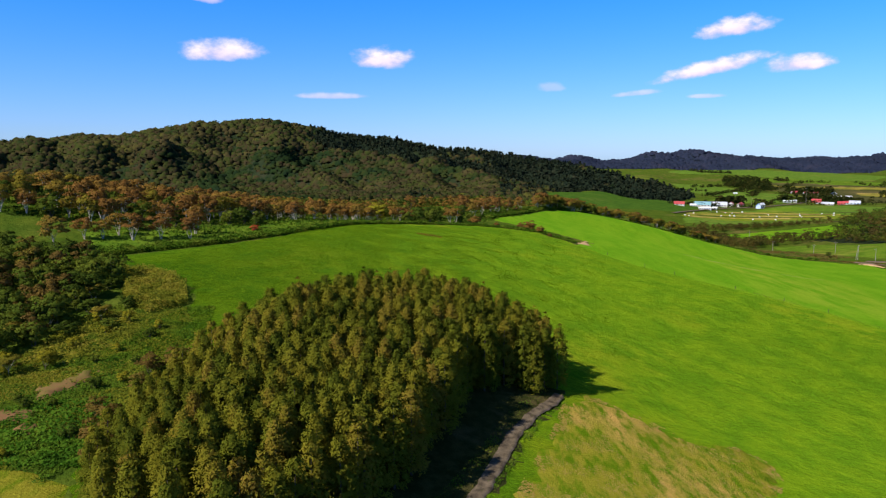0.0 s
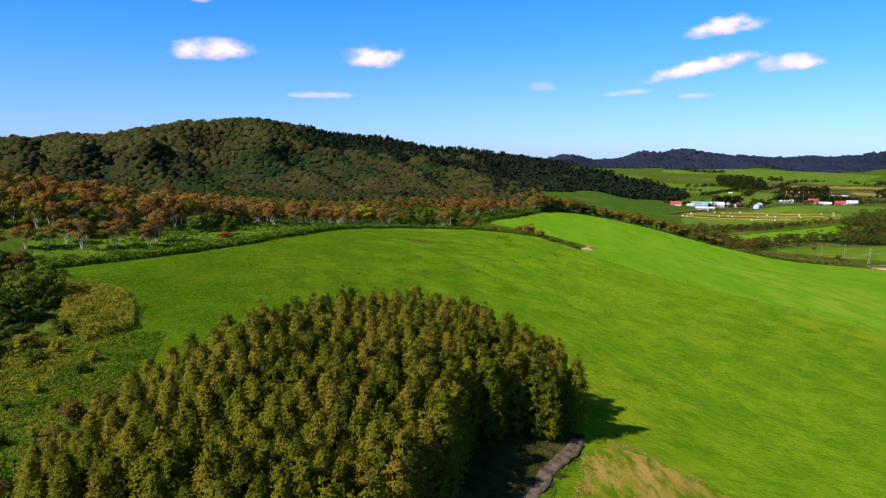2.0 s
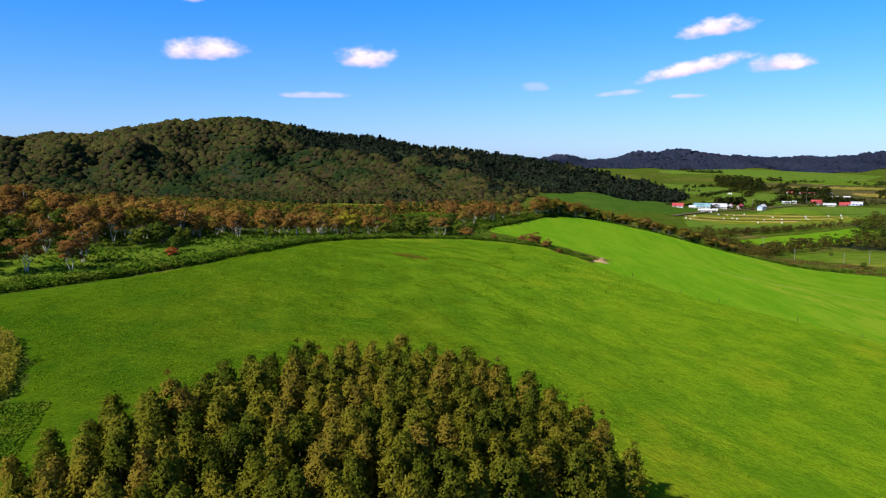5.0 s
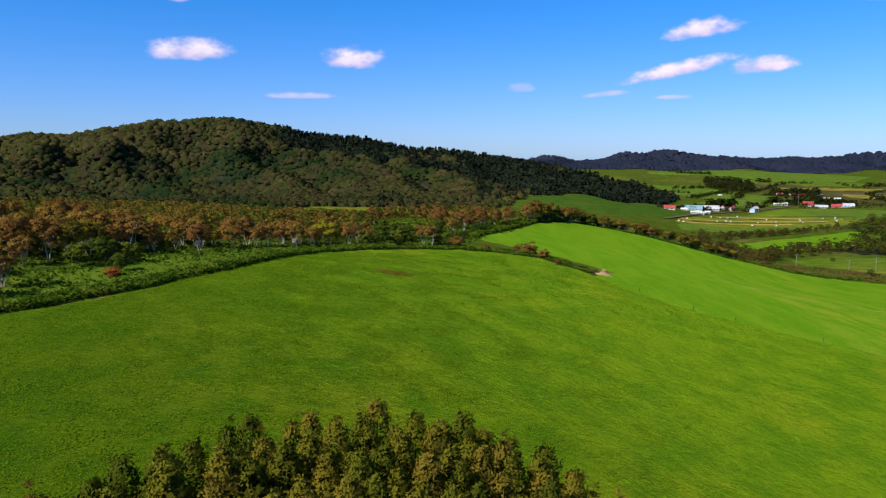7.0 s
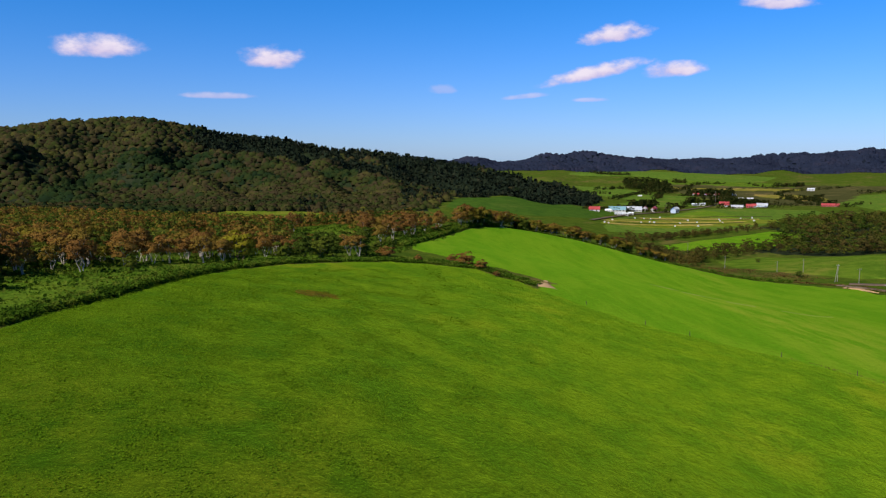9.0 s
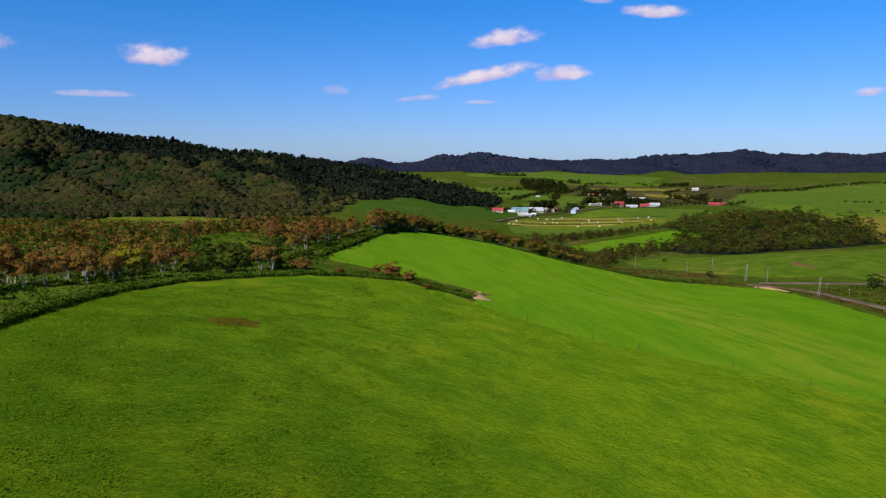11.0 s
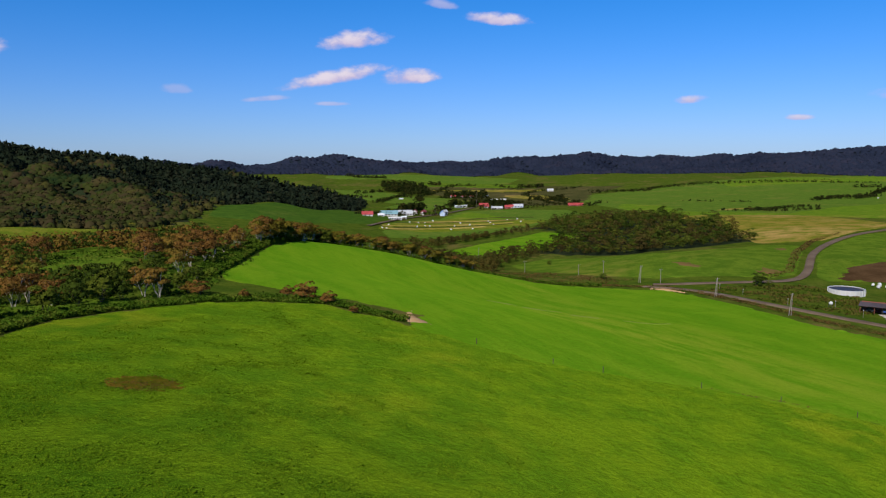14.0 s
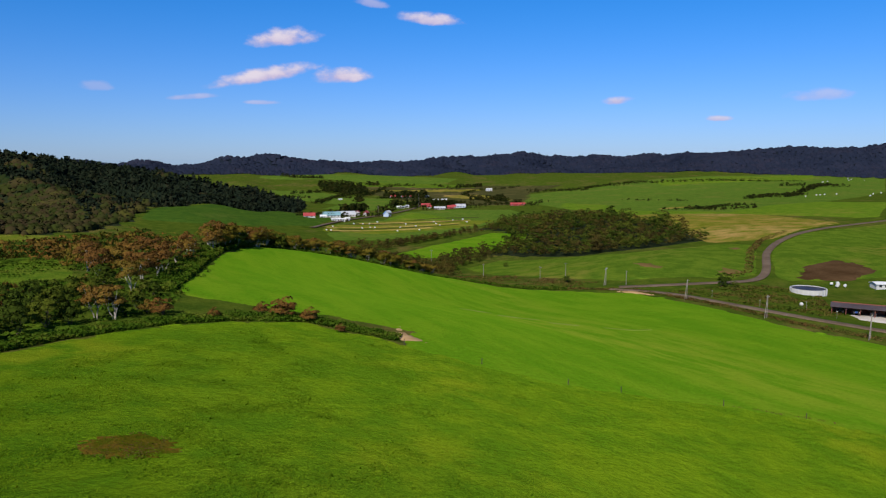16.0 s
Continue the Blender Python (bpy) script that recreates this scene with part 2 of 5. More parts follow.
M_FRESH = grass("fresh far grass", (0.095, 0.176, 0.014), (0.138, 0.223, 0.016), (0.218, 0.223, 0.030), 0.5)
M_TAN = grass("mown tan hay stubble", (0.135, 0.160, 0.014), (0.270, 0.205, 0.040), (0.430, 0.285, 0.095), 0.7, (0.4, 1, 1))
M_STUBBLE = grass("dry stubble grass", (0.11, 0.19, 0.006), (0.30, 0.27, 0.025), (0.58, 0.35, 0.09), 0.6, (1, 0.35, 1), 5.0)
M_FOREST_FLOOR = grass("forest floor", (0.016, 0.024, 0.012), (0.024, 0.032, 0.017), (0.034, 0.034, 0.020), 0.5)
# Distance haze is put into this floor's blue base colour.
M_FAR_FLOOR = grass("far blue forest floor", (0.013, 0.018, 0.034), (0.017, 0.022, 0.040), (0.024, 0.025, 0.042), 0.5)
# Duller and bluer than M_FRESH: some distance haze mixed into the colour.
M_FARGREEN = grass("far meadow grass", (0.080, 0.146, 0.018), (0.112, 0.184, 0.021), (0.160, 0.180, 0.032), 0.5)
# Pasture green taken darker to stand for a cloud shadow on the rise.
M_SHADEGREEN = grass("deep green pasture grass", (0.040, 0.092, 0.012), (0.062, 0.120, 0.014), (0.085, 0.125, 0.020), 0.4)
M_WITHERED = grass("withered brown grass", (0.078, 0.100, 0.005), (0.145, 0.110, 0.010), (0.250, 0.130, 0.022), 0.7, scale=7.0, deep=0.3)
M_PALEGRASS = grass("pale cut grass", (0.150, 0.250, 0.020), (0.210, 0.290, 0.035), (0.270, 0.310, 0.060), 0.6, deep=0.2)
M_MARSH = grass("brown reeds and rough grass", (0.050, 0.056, 0.018), (0.085, 0.078, 0.026), (0.150, 0.112, 0.048), 0.6, (0.4, 1, 1))
M_EARTH = plain("bare earth", (0.34, 0.21, 0.10), (0.50, 0.33, 0.17), 1.0, 0.95, 0.6, 0.0)
M_SOIL = plain("dark ploughed soil", (0.046, 0.026, 0.012), (0.090, 0.054, 0.026), 0.25, 0.95, 0.8, 0.0)
# Dirt colour lowered to imitate the tree shade over the track.
M_TRACK = plain("grey rutted dirt", (0.048, 0.038, 0.026), (0.155, 0.120, 0.082), 2.6, 0.95, 0.9, 0.0)
M_ASPHALT = plain("worn asphalt", (0.103, 0.074, 0.050), (0.152, 0.112, 0.079), 0.4, 0.95, 0.3, 0.05)
M_BARK = plain("grey brown bark", (0.06, 0.045, 0.035), (0.11, 0.085, 0.06), 4.0, 0.95, 0.6)
M_BIRCH = plain("pale birch bark", (0.30, 0.265, 0.22), (0.46, 0.41, 0.35), 3.0, 0.85, 0.4)
L_CONIFER = foliage("olive conifer needles", (0.060, 0.080, 0.009), (0.100, 0.114, 0.011), (0.150, 0.150, 0.014), (0.182, 0.162, 0.016), (0.195, 0.128, 0.024), thin=0.36, spread=0.2, dark=0.12)
L_RUST = foliage("rust autumn leaves", (0.140, 0.074, 0.024), (0.200, 0.098, 0.027), (0.235, 0.140, 0.030), (0.165, 0.130, 0.022), spread=0.3)
L_RUSTWOOD = foliage("rust autumn wood leaves", (0.105, 0.102, 0.017), (0.165, 0.084, 0.022), (0.152, 0.124, 0.018), (0.235, 0.118, 0.027), (0.120, 0.126, 0.018), (0.210, 0.175, 0.022), patch=0.05, broad=0.3, tone=0.6)
L_GREEN = foliage("green leaves", (0.034, 0.056, 0.009), (0.064, 0.094, 0.012), (0.118, 0.136, 0.016), spread=0.35)
L_GREENWOOD = foliage("green wood leaves", (0.026, 0.050, 0.007), (0.052, 0.082, 0.011), (0.090, 0.116, 0.015), (0.130, 0.128, 0.020), patch=0.04, broad=0.3, tone=0.5)
L_GULLY = foliage("dull brown leaves", (0.090, 0.060, 0.018), (0.150, 0.096, 0.023), (0.145, 0.125, 0.020), spread=0.35)
L_YELLOW = foliage("yellow leaves", (0.17, 0.165, 0.014), (0.26, 0.225, 0.018), (0.21, 0.21, 0.018))
L_SHRUB = foliage("hedge bamboo leaves", (0.039, 0.086, 0.007), (0.076, 0.144, 0.011), (0.138, 0.172, 0.021), spread=1.0, patch=0.25)
L_BANK = foliage("yellow green bank plants", (0.045, 0.105, 0.010), (0.085, 0.145, 0.012), (0.180, 0.180, 0.016), (0.130, 0.150, 0.015), (0.070, 0.130, 0.012), spread=1.0, patch=0.07, broad=0.2, dark=0.2, crown=0.3)
L_WEED = foliage("meadow weeds", (0.092, 0.190, 0.006), (0.122, 0.225, 0.008), (0.160, 0.245, 0.010), thin=0.5, spread=1.0, dark=0.0)
L_RED = foliage("red autumn leaves", (0.30, 0.035, 0.020), (0.42, 0.060, 0.030), (0.34, 0.10, 0.03), spread=0.8)
L_OLIVE = foliage("olive autumn leaves", (0.125, 0.128, 0.015), (0.185, 0.146, 0.020), (0.235, 0.146, 0.028), spread=0.35)
L_WOODS = foliage("mixed autumn woods", (0.009, 0.018, 0.009), (0.015, 0.028, 0.009), (0.028, 0.036, 0.010), (0.042, 0.030, 0.016), (0.034, 0.046, 0.010), (0.052, 0.040, 0.018), (0.066, 0.068, 0.014), thin=0.1, patch=0.016, broad=0.45, dark=0.1, tone=0.2)
# Conifer colour that also paints the cloud shadow on the upper ridge.
L_DARKWOODS = foliage("dark conifer woods", (0.010, 0.016, 0.011), (0.014, 0.021, 0.012), (0.024, 0.026, 0.015), thin=0.0, patch=0.022, broad=0.3, dark=0.1, tone=0.5)
# Leaves of the far hills, tinted blue to stand for haze.
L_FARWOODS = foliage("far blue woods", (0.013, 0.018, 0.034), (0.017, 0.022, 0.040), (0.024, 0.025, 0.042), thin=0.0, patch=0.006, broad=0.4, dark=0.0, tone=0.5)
L_YELLOW_BANK = foliage("yellowing bamboo grass leaves", (0.125, 0.150, 0.015), (0.215, 0.210, 0.022), (0.290, 0.245, 0.034), thin=0.4, spread=1.0, patch=0.3, dark=0.15)
L_DRY = foliage("dry reddish weeds", (0.095, 0.060, 0.020), (0.160, 0.095, 0.030), (0.15, 0.12, 0.03), (0.075, 0.105, 0.016), spread=1.0, patch=0.15)
L_SCRUBGREEN = foliage("green scrub leaves", (0.045, 0.105, 0.007), (0.085, 0.155, 0.010), (0.13, 0.17, 0.015), spread=1.0, patch=0.15)
L_STRAW = foliage("dry straw", (0.272, 0.176, 0.048), (0.384, 0.248, 0.080), (0.240, 0.208, 0.032), thin=0.2, spread=1.0, dark=0.0)
L_LEAFY = foliage("broad green leaves of bank plants", (0.040, 0.105, 0.010), (0.062, 0.150, 0.012), (0.100, 0.180, 0.016), thin=0.35, spread=1.0, patch=0.3, dark=0.2)
L_SCRUB = foliage("rough yard weeds", (0.06, 0.10, 0.010), (0.10, 0.13, 0.015), (0.15, 0.09, 0.03), (0.08, 0.15, 0.010), spread=1.0, patch=0.1)
L_COPSE = foliage("brown autumn copse leaves", (0.052, 0.046, 0.014), (0.084, 0.062, 0.018), (0.070, 0.074, 0.014), (0.112, 0.080, 0.020), (0.095, 0.090, 0.016), patch=0.03, broad=0.25, tone=0.4)
L_DARKLINE = foliage("dark tree rows", (0.018, 0.028, 0.007), (0.03, 0.04, 0.009), (0.055, 0.050, 0.012), patch=0.05, tone=0.5)
# Earth and weeds, painted dark where the grove's shade falls.
M_VERGE = grass("trodden earth and grass", (0.030, 0.036, 0.010), (0.062, 0.058, 0.018), (0.13, 0.09, 0.04), 0.6, scale=4.0)
M_REDSOIL = plain("red soil", (0.16, 0.085, 0.04), (0.11, 0.10, 0.025), 0.3, 0.95, 0.6, 0.0)
M_WHITE = plain("white paint", (0.46, 0.46, 0.45), (0.58, 0.58, 0.565), 0.8, 0.6, 0.1)
M_WHITEROOF = plain("pale sheet roof", (0.62, 0.64, 0.66), (0.74, 0.75, 0.76), 0.6, 0.5, 0.1)
M_RED = plain("red painted sheet", (0.30, 0.045, 0.045), (0.42, 0.07, 0.07), 0.7, 0.5, 0.1)
M_DARKRED = plain("dark red paint", (0.22, 0.03, 0.035), (0.32, 0.05, 0.05), 0.7, 0.6, 0.1)
M_TEAL = plain("teal roof sheet", (0.14, 0.27, 0.31), (0.20, 0.35, 0.39), 0.6, 0.5, 0.1)
M_BLUEROOF = plain("blue roof sheet", (0.10, 0.20, 0.42), (0.15, 0.28, 0.50), 0.6, 0.5, 0.1)
M_PALEBLUE = plain("pale blue paint", (0.45, 0.55, 0.68), (0.55, 0.64, 0.74), 0.8, 0.6, 0.1)
M_GREYROOF = plain("grey roof sheet", (0.36, 0.38, 0.42), (0.48, 0.50, 0.53), 0.6, 0.5, 0.1)
M_SHEDROOF = plain("weathered metal roof", (0.055, 0.042, 0.046), (0.09, 0.07, 0.075), 0.6, 0.9, 0.1)
M_RUSTWALL = plain("rusty red steel", (0.16, 0.05, 0.035), (0.24, 0.09, 0.06), 1.0, 0.8, 0.2)
M_CONCRETE = plain("pale concrete", (0.40, 0.37, 0.33), (0.52, 0.48, 0.43), 0.5, 0.9, 0.2)
M_SLURRY = plain("dark slurry", (0.020, 0.016, 0.014), (0.045, 0.035, 0.03), 0.5, 0.5, 0.2)
M_PANE = plain("dark glass", (0.02, 0.025, 0.03), (0.04, 0.045, 0.05), 0.5, 0.15, 0.0, 0.5)
M_DOOR = plain("grey door", (0.20, 0.20, 0.21), (0.30, 0.30, 0.30), 0.8, 0.7, 0.1)
M_TYRE = plain("black rubber", (0.02, 0.02, 0.02), (0.04, 0.04, 0.04), 2.0, 0.9, 0.2)
M_BLUE = plain("blue machine paint", (0.03, 0.07, 0.25), (0.05, 0.11, 0.33), 1.0, 0.4, 0.05)
M_DARKMETAL = plain("dark metal", (0.05, 0.05, 0.055), (0.09, 0.09, 0.095), 1.0, 0.5, 0.1, metal=0.6)
M_WRAP = plain("white bale wrap", (0.55, 0.56, 0.55), (0.66, 0.66, 0.65), 1.5, 0.35, 0.15)
M_POLE = plain("weathered concrete pole", (0.20, 0.175, 0.15), (0.30, 0.265, 0.23), 1.5, 0.9, 0.2)


# ---- meshes ----
def mesh_of(name, verts, faces, mat, smooth=False):
    me = bpy.data.meshes.new(name)
    me.from_pydata([tuple(v) for v in verts], [], [tuple(f) for f in faces])
    me.materials.append(mat)
    if smooth:
        me.shade_smooth()
    return me


def quick_mesh(name, verts, faces, mat, round_way=None, tone=None):
    """A large mesh of triangles or of quads from arrays, with rounded shading where wanted."""
    verts, faces = np.asarray(verts, np.float32), np.asarray(faces, np.int32)
    me, k = bpy.data.meshes.new(name), faces.shape[1]
    me.vertices.add(len(verts)); me.loops.add(faces.size); me.polygons.add(len(faces))
    me.vertices.foreach_set("co", verts.ravel())
    me.loops.foreach_set("vertex_index", faces.ravel())
    me.polygons.foreach_set("loop_start", np.arange(0, faces.size, k, dtype=np.int32))
    me.update(calc_edges=True)
    me.materials.append(mat)
    if round_way is not None:
        me.shade_smooth()
        me.attributes.new("custom_normal", "FLOAT_VECTOR", "POINT").data.foreach_set("vector", np.asarray(round_way, np.float32).ravel())
    if tone is not None:
        me.attributes.new("tone", "FLOAT", "POINT").data.foreach_set("value", np.asarray(tone, np.float32))
    return me


def part(name, data, material, parent, label="", at=None):
    """One part under its thing, from a bmesh or a mesh."""
    if isinstance(data, bmesh.types.BMesh):
        me = bpy.data.meshes.new(name)
        data.to_mesh(me)
        data.free()
        me.materials.append(material)
        data = me
    ob = new(name, data)
    ob.parent = parent
    if at is not None:
        ob.matrix_basis = at
    return tagged(ob, label)


def inside(poly, x, y):
    poly, hit = np.array(poly, float), np.zeros(np.shape(x), bool)
    for (ax, ay), (bx, by) in zip(poly, np.roll(poly, -1, 0)):
        cross = ((ay > y) != (by > y)) & (x < (bx - ax) * (y - ay) / (by - ay + 1e-12) + ax)
        hit ^= cross
    return hit


def dense(points, step, wobble=0.0, closed=True, rng=None):
    """Points along a line at even steps, a little unsteady."""
    p, out = np.array(points, float), []
    for a, b in zip(p, np.roll(p, -1, 0) if closed else p[1:]):
        k = max(1, int(np.hypot(*(b - a)) / step))
        out += [a + (b - a) * i / k for i in range(k)]
    if not closed:
        out.append(p[-1])
    out = np.array(out)
    return out + (rng.normal(0, wobble, out.shape) if wobble else 0)


def smooth_line(points, times=2):
    p = np.array(points, float)
    for _ in range(times):
        q = np.empty((2 * len(p) - 2, 2))
        q[0::2], q[1::2] = 0.75 * p[:-1] + 0.25 * p[1:], 0.25 * p[:-1] + 0.75 * p[1:]
        p = np.vstack([p[:1], q, p[-1:]])
    return p


def field(name, poly, mat, label, lift=0.12, step=6.0, wobble=0.25, category="field"):
    """A piece of ground cover that lies on the land."""
    rng = np.random.RandomState(len(name) + int(abs(poly[0][0])))
    edge = dense(poly, step * 0.6, wobble, rng=rng)
    lo, hi = edge.min(0), edge.max(0)
    gx, gy = np.meshgrid(np.arange(lo[0], hi[0], step), np.arange(lo[1], hi[1], step))
    gx, gy = gx.ravel() + rng.uniform(-1, 1, gx.size) * step * 0.2, gy.ravel() + rng.uniform(-1, 1, gy.size) * step * 0.2
    keep = inside(edge, gx, gy)
    pts = [Vector(p) for p in edge.tolist()] + [Vector(p) for p in zip(gx[keep].tolist(), gy[keep].tolist())]
    loop = [list(range(len(edge)))]
    vs, _, fs, *_ = geometry.delaunay_2d_cdt(pts, [], loop, 1, 1e-4)
    xy = np.array([tuple(v) for v in vs])
    z = land(xy[:, 0], xy[:, 1]) + np.where(np.arange(len(xy)) < len(edge), -0.04, lift)
    me = mesh_of(name, np.c_[xy, z], [f if (vs[f[1]] - vs[f[0]]).cross(vs[f[2]] - vs[f[0]]) > 0 else f[::-1] for f in fs], mat, True)
    return tagged(new(name, me), label, category, kind="structure")


def band(line, left, right):
    """The outline of a strip beside a line, so many metres to its left and right."""
    p = np.array(line, float)
    d = np.gradient(p, axis=0)
    d /= np.linalg.norm(d, axis=1, keepdims=True)
    side = np.c_[-d[:, 1], d[:, 0]]
    return [tuple(q) for q in p + side * left] + [tuple(q) for q in (p - side * right)[::-1]]


def strip(name, line, width, mat, label, lift=0.2, step=4.0, category="road", crown=0.06, ruts=None):
    """A road or track that follows the land, raised in the middle."""
    p = dense(smooth_line(line), step, closed=False)
    d = np.gradient(p, axis=0)
    d /= np.linalg.norm(d, axis=1, keepdims=True)
    side = np.c_[-d[:, 1], d[:, 0]]
    offs = np.array([-0.5, -0.47, -0.2, 0, 0.2, 0.47, 0.5]) * width
    drop = np.array([-0.35, 0, crown * 0.7, crown, crown * 0.7, 0, -0.35])
    mid = land(p[:, 0], p[:, 1])
    if ruts:
        offs = np.array([-0.5, -0.4, -0.27, -0.13, 0.0, 0.13, 0.27, 0.4, 0.5]) * width
        drop = np.array([-0.3, 0.03, -0.09, 0.05, 0.09, 0.05, -0.09, 0.03, -0.3])
        mid = mid + ruts.normal(0, 0.03, len(mid))
        p = p + ruts.normal(0, 0.16, p.shape)
    vs = [(*(q + s * o), m + lift + h) for q, s, m in zip(p, side, mid) for o, h in zip(offs, drop)]
    k = len(offs)
    fs = [(i * k + j, (i + 1) * k + j, (i + 1) * k + j + 1, i * k + j + 1) for i in range(len(p) - 1) for j in range(k - 1)]
    return tagged(new(name, mesh_of(name, vs, [f[::-1] for f in fs], mat, True)), label, category, kind="structure")


# ---- the ground ----
def bearing(x, y):
    return np.degrees(np.arctan2(x, y - 100))


DARK_FIELD = [(100, 850), (130, 935), (165, 990), (230, 1020), (320, 1060), (345, 953), (284, 866), (179, 825)]

GLADE = [(-105, 690), (-60, 655), (0, 640), (45, 680), (30, 750), (-40, 795), (-100, 780)]


def on_mountain(x, y):
    az, r = bearing(x, y), np.hypot(x, y - 100)
    return (r > np.interp(az, [-50, -20, 0, 5, 8, 12, 16], [560, 600, 640, 690, 770, 930, 955])) & (az < np.interp(r, [900, 1000, 1250, 1500, 1800, 2200, 2600], [14.5, 19.5, 20.5, 18.5, 14.5, 10.5, 9])) & ~inside(DARK_FIELD, x, y) & ~inside(GLADE, x, y)


BELT = [(-215, 212), (-150, 196), (-114, 197), (-86, 213), (-62, 243), (-48, 285), (-28, 318), (4, 334), (18, 350), (27, 378), (43, 412), (54, 440), (66, 455), (70, 520), (60, 600), (-60, 650), (-420, 660)]
GROVE = [(-32, 64), (-40, 78), (-42, 92), (-39, 110), (-34, 122), (-23, 136), (-11, 147), (5, 152), (15, 148), (22, 141), (22, 133), (17, 127), (10, 127), (5, 121), (3, 112), (-0.5, 99), (-5.5, 86), (-12, 72), (-21, 60)]
COPSE = [(320, 632), (328, 590), (330, 535), (360, 518), (395, 514), (430, 512), (445, 535), (470, 584), (490, 640), (500, 690), (515, 720), (508, 800), (456, 785), (415, 770), (395, 700), (370, 655)]


def far_woods(x, y):
    az, r = bearing(x, y), np.hypot(x, y - 100)
    return (az > 0) & (az < 90) & (r > np.interp(az, [0, 10, 25, 36, 46, 52, 60, 90], [3200, 3200, 2950, 2600, 2450, 2350, 2300, 2300]))


def wooded(x, y):
    return on_mountain(x, y) | inside(COPSE, x, y) | far_woods(x, y) | inside(GROVE, x, y)


def graded(lo, fine_lo, fine_hi, hi, step, grow=1.07, most=32.0):
    out, s, v = list(np.arange(fine_lo, fine_hi + 0.1, step)), step, fine_hi
    while v < hi:
        s = min(s * grow, most); v += s; out.append(v)
    s, v = step, fine_lo
    while v > lo:
        s = min(s * grow, most); v -= s; out.insert(0, v)
    return np.array(out)


gx, gy = graded(-4700, -140, 340, 4700, 5.0), graded(-1500, -20, 560, 4800, 5.0)
xx, yy = np.meshgrid(gx, gy)
ids = np.arange(xx.size).reshape(xx.shape)
quads = np.stack([ids[:-1, :-1], ids[:-1, 1:], ids[1:, 1:], ids[1:, :-1]], -1).reshape(-1, 4)
me = quick_mesh("ground", np.stack([xx, yy, land(xx, yy)], -1).reshape(-1, 3), quads, M_ROUGH)
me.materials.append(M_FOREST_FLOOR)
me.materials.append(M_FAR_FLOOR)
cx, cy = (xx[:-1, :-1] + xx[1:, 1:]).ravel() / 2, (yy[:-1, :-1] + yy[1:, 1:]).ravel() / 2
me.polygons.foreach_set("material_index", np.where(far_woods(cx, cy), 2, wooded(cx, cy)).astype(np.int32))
me.shade_smooth()
tagged(new("ground", me), "rolling farmland covered in rough green grass", "ground", kind="structure")

FENCE = [(56, 305), (66, 292), (78, 280), (89, 276), (109, 268), (123, 258), (133, 248), (150, 225), (180, 190)]
HEDGE = [(-84, 178), (-71, 188), (-59, 198), (-48, 212), (-44, 222), (-39, 233), (-34, 253), (-27, 281), (-16, 304), (-6, 312), (4, 317), (14, 321), (27, 322), (42, 321), (49, 313), (56, 307)]
field("meadow", HEDGE + FENCE + [(175, 100), (120, 60), (60, 50), (25, 60), (8, 80), (-4, 66), (-30, 56), (-44, 76), (-46, 100), (-44, 118), (-50, 140), (-55, 156), (-61, 164), (-71, 170)],
      M_MEADOW, "rounded meadow of deep green grass and weeds", 0.12, 5.0)
field("field", [(x - 1.6, y - 1.6) for x, y in FENCE] + [(220, 220), (240, 260), (243, 300), (236, 329), (240, 362), (246, 396), (246, 416), (229, 444), (206, 470), (198, 497), (157, 489), (134, 490), (117, 488), (104, 490), (85, 476), (62, 446), (50, 420), (36, 385), (25, 362), (23, 352), (38, 334), (52, 326), (64, 316)],
      M_LUSH, "sloping field of bright fresh green grass", 0.14, 6.0)
STUBBLE = [(22, 128), (28, 135), (37, 130), (44, 124), (53, 126), (57, 122), (56, 114), (51, 104), (40, 88), (20, 78), (6, 80), (11, 96), (17, 112)]
field("field", STUBBLE, M_STUBBLE, "patch of dry tan stubble in the meadow", 0.26, 3.0, 0.5)
field("field", [(264, 580), (307, 598), (324, 545), (334, 500), (376, 494), (414, 497), (438, 480), (394, 449), (338, 412), (316, 412), (264, 439), (250, 480), (250, 532)], M_DARKFIELD, "green pasture beside the country road", 0.3, 8.0)
field("field", [(248, 660), (314, 704), (394, 724), (394, 671), (375, 651), (345, 638), (288, 632), (260, 645)], M_LUSH, "small bright green field among hedges", 0.35, 8.0)
field("field", [(497, 661), (581, 698), (689, 673), (658, 588), (636, 527), (539, 508), (472, 488), (418, 502), (438, 530), (492, 614)], M_TAN, "mown hay field of tan stubble", 0.4, 10.0)
field("field", [(470, 478), (522, 496), (652, 503), (800, 500), (800, 380), (500, 330), (396, 371), (344, 398), (346, 406), (372, 425), (404, 447), (440, 465)], M_DARKFIELD, "green field beyond the country road", 0.3, 10.0)
field("field", [(352, 398), (384, 414), (416, 414), (416, 396), (402, 379), (372, 381)], M_SOIL, "bare patch of dark brown soil", 0.55, 4.0, 0.5)
field("glade", GLADE, M_HAY, "yellowish open grass at the mountain's foot", 0.5, 10.0, 1.5, "grass")
field("field", [(109, 856), (135, 930), (165, 985), (230, 1010), (315, 1050), (338, 953), (284, 876), (179, 835)], M_SHADEGREEN, "green field on a low rise, darkened for cloud shadow", 0.7, 15.0)
field("field", [(258, 775), (268, 815), (300, 880), (330, 910), (400, 945), (500, 1065), (590, 1080), (645, 1010), (600, 925), (507, 840), (440, 805), (373, 780), (306, 770)], M_FARGREEN, "green valley field in front of the village", 0.5, 12.0)
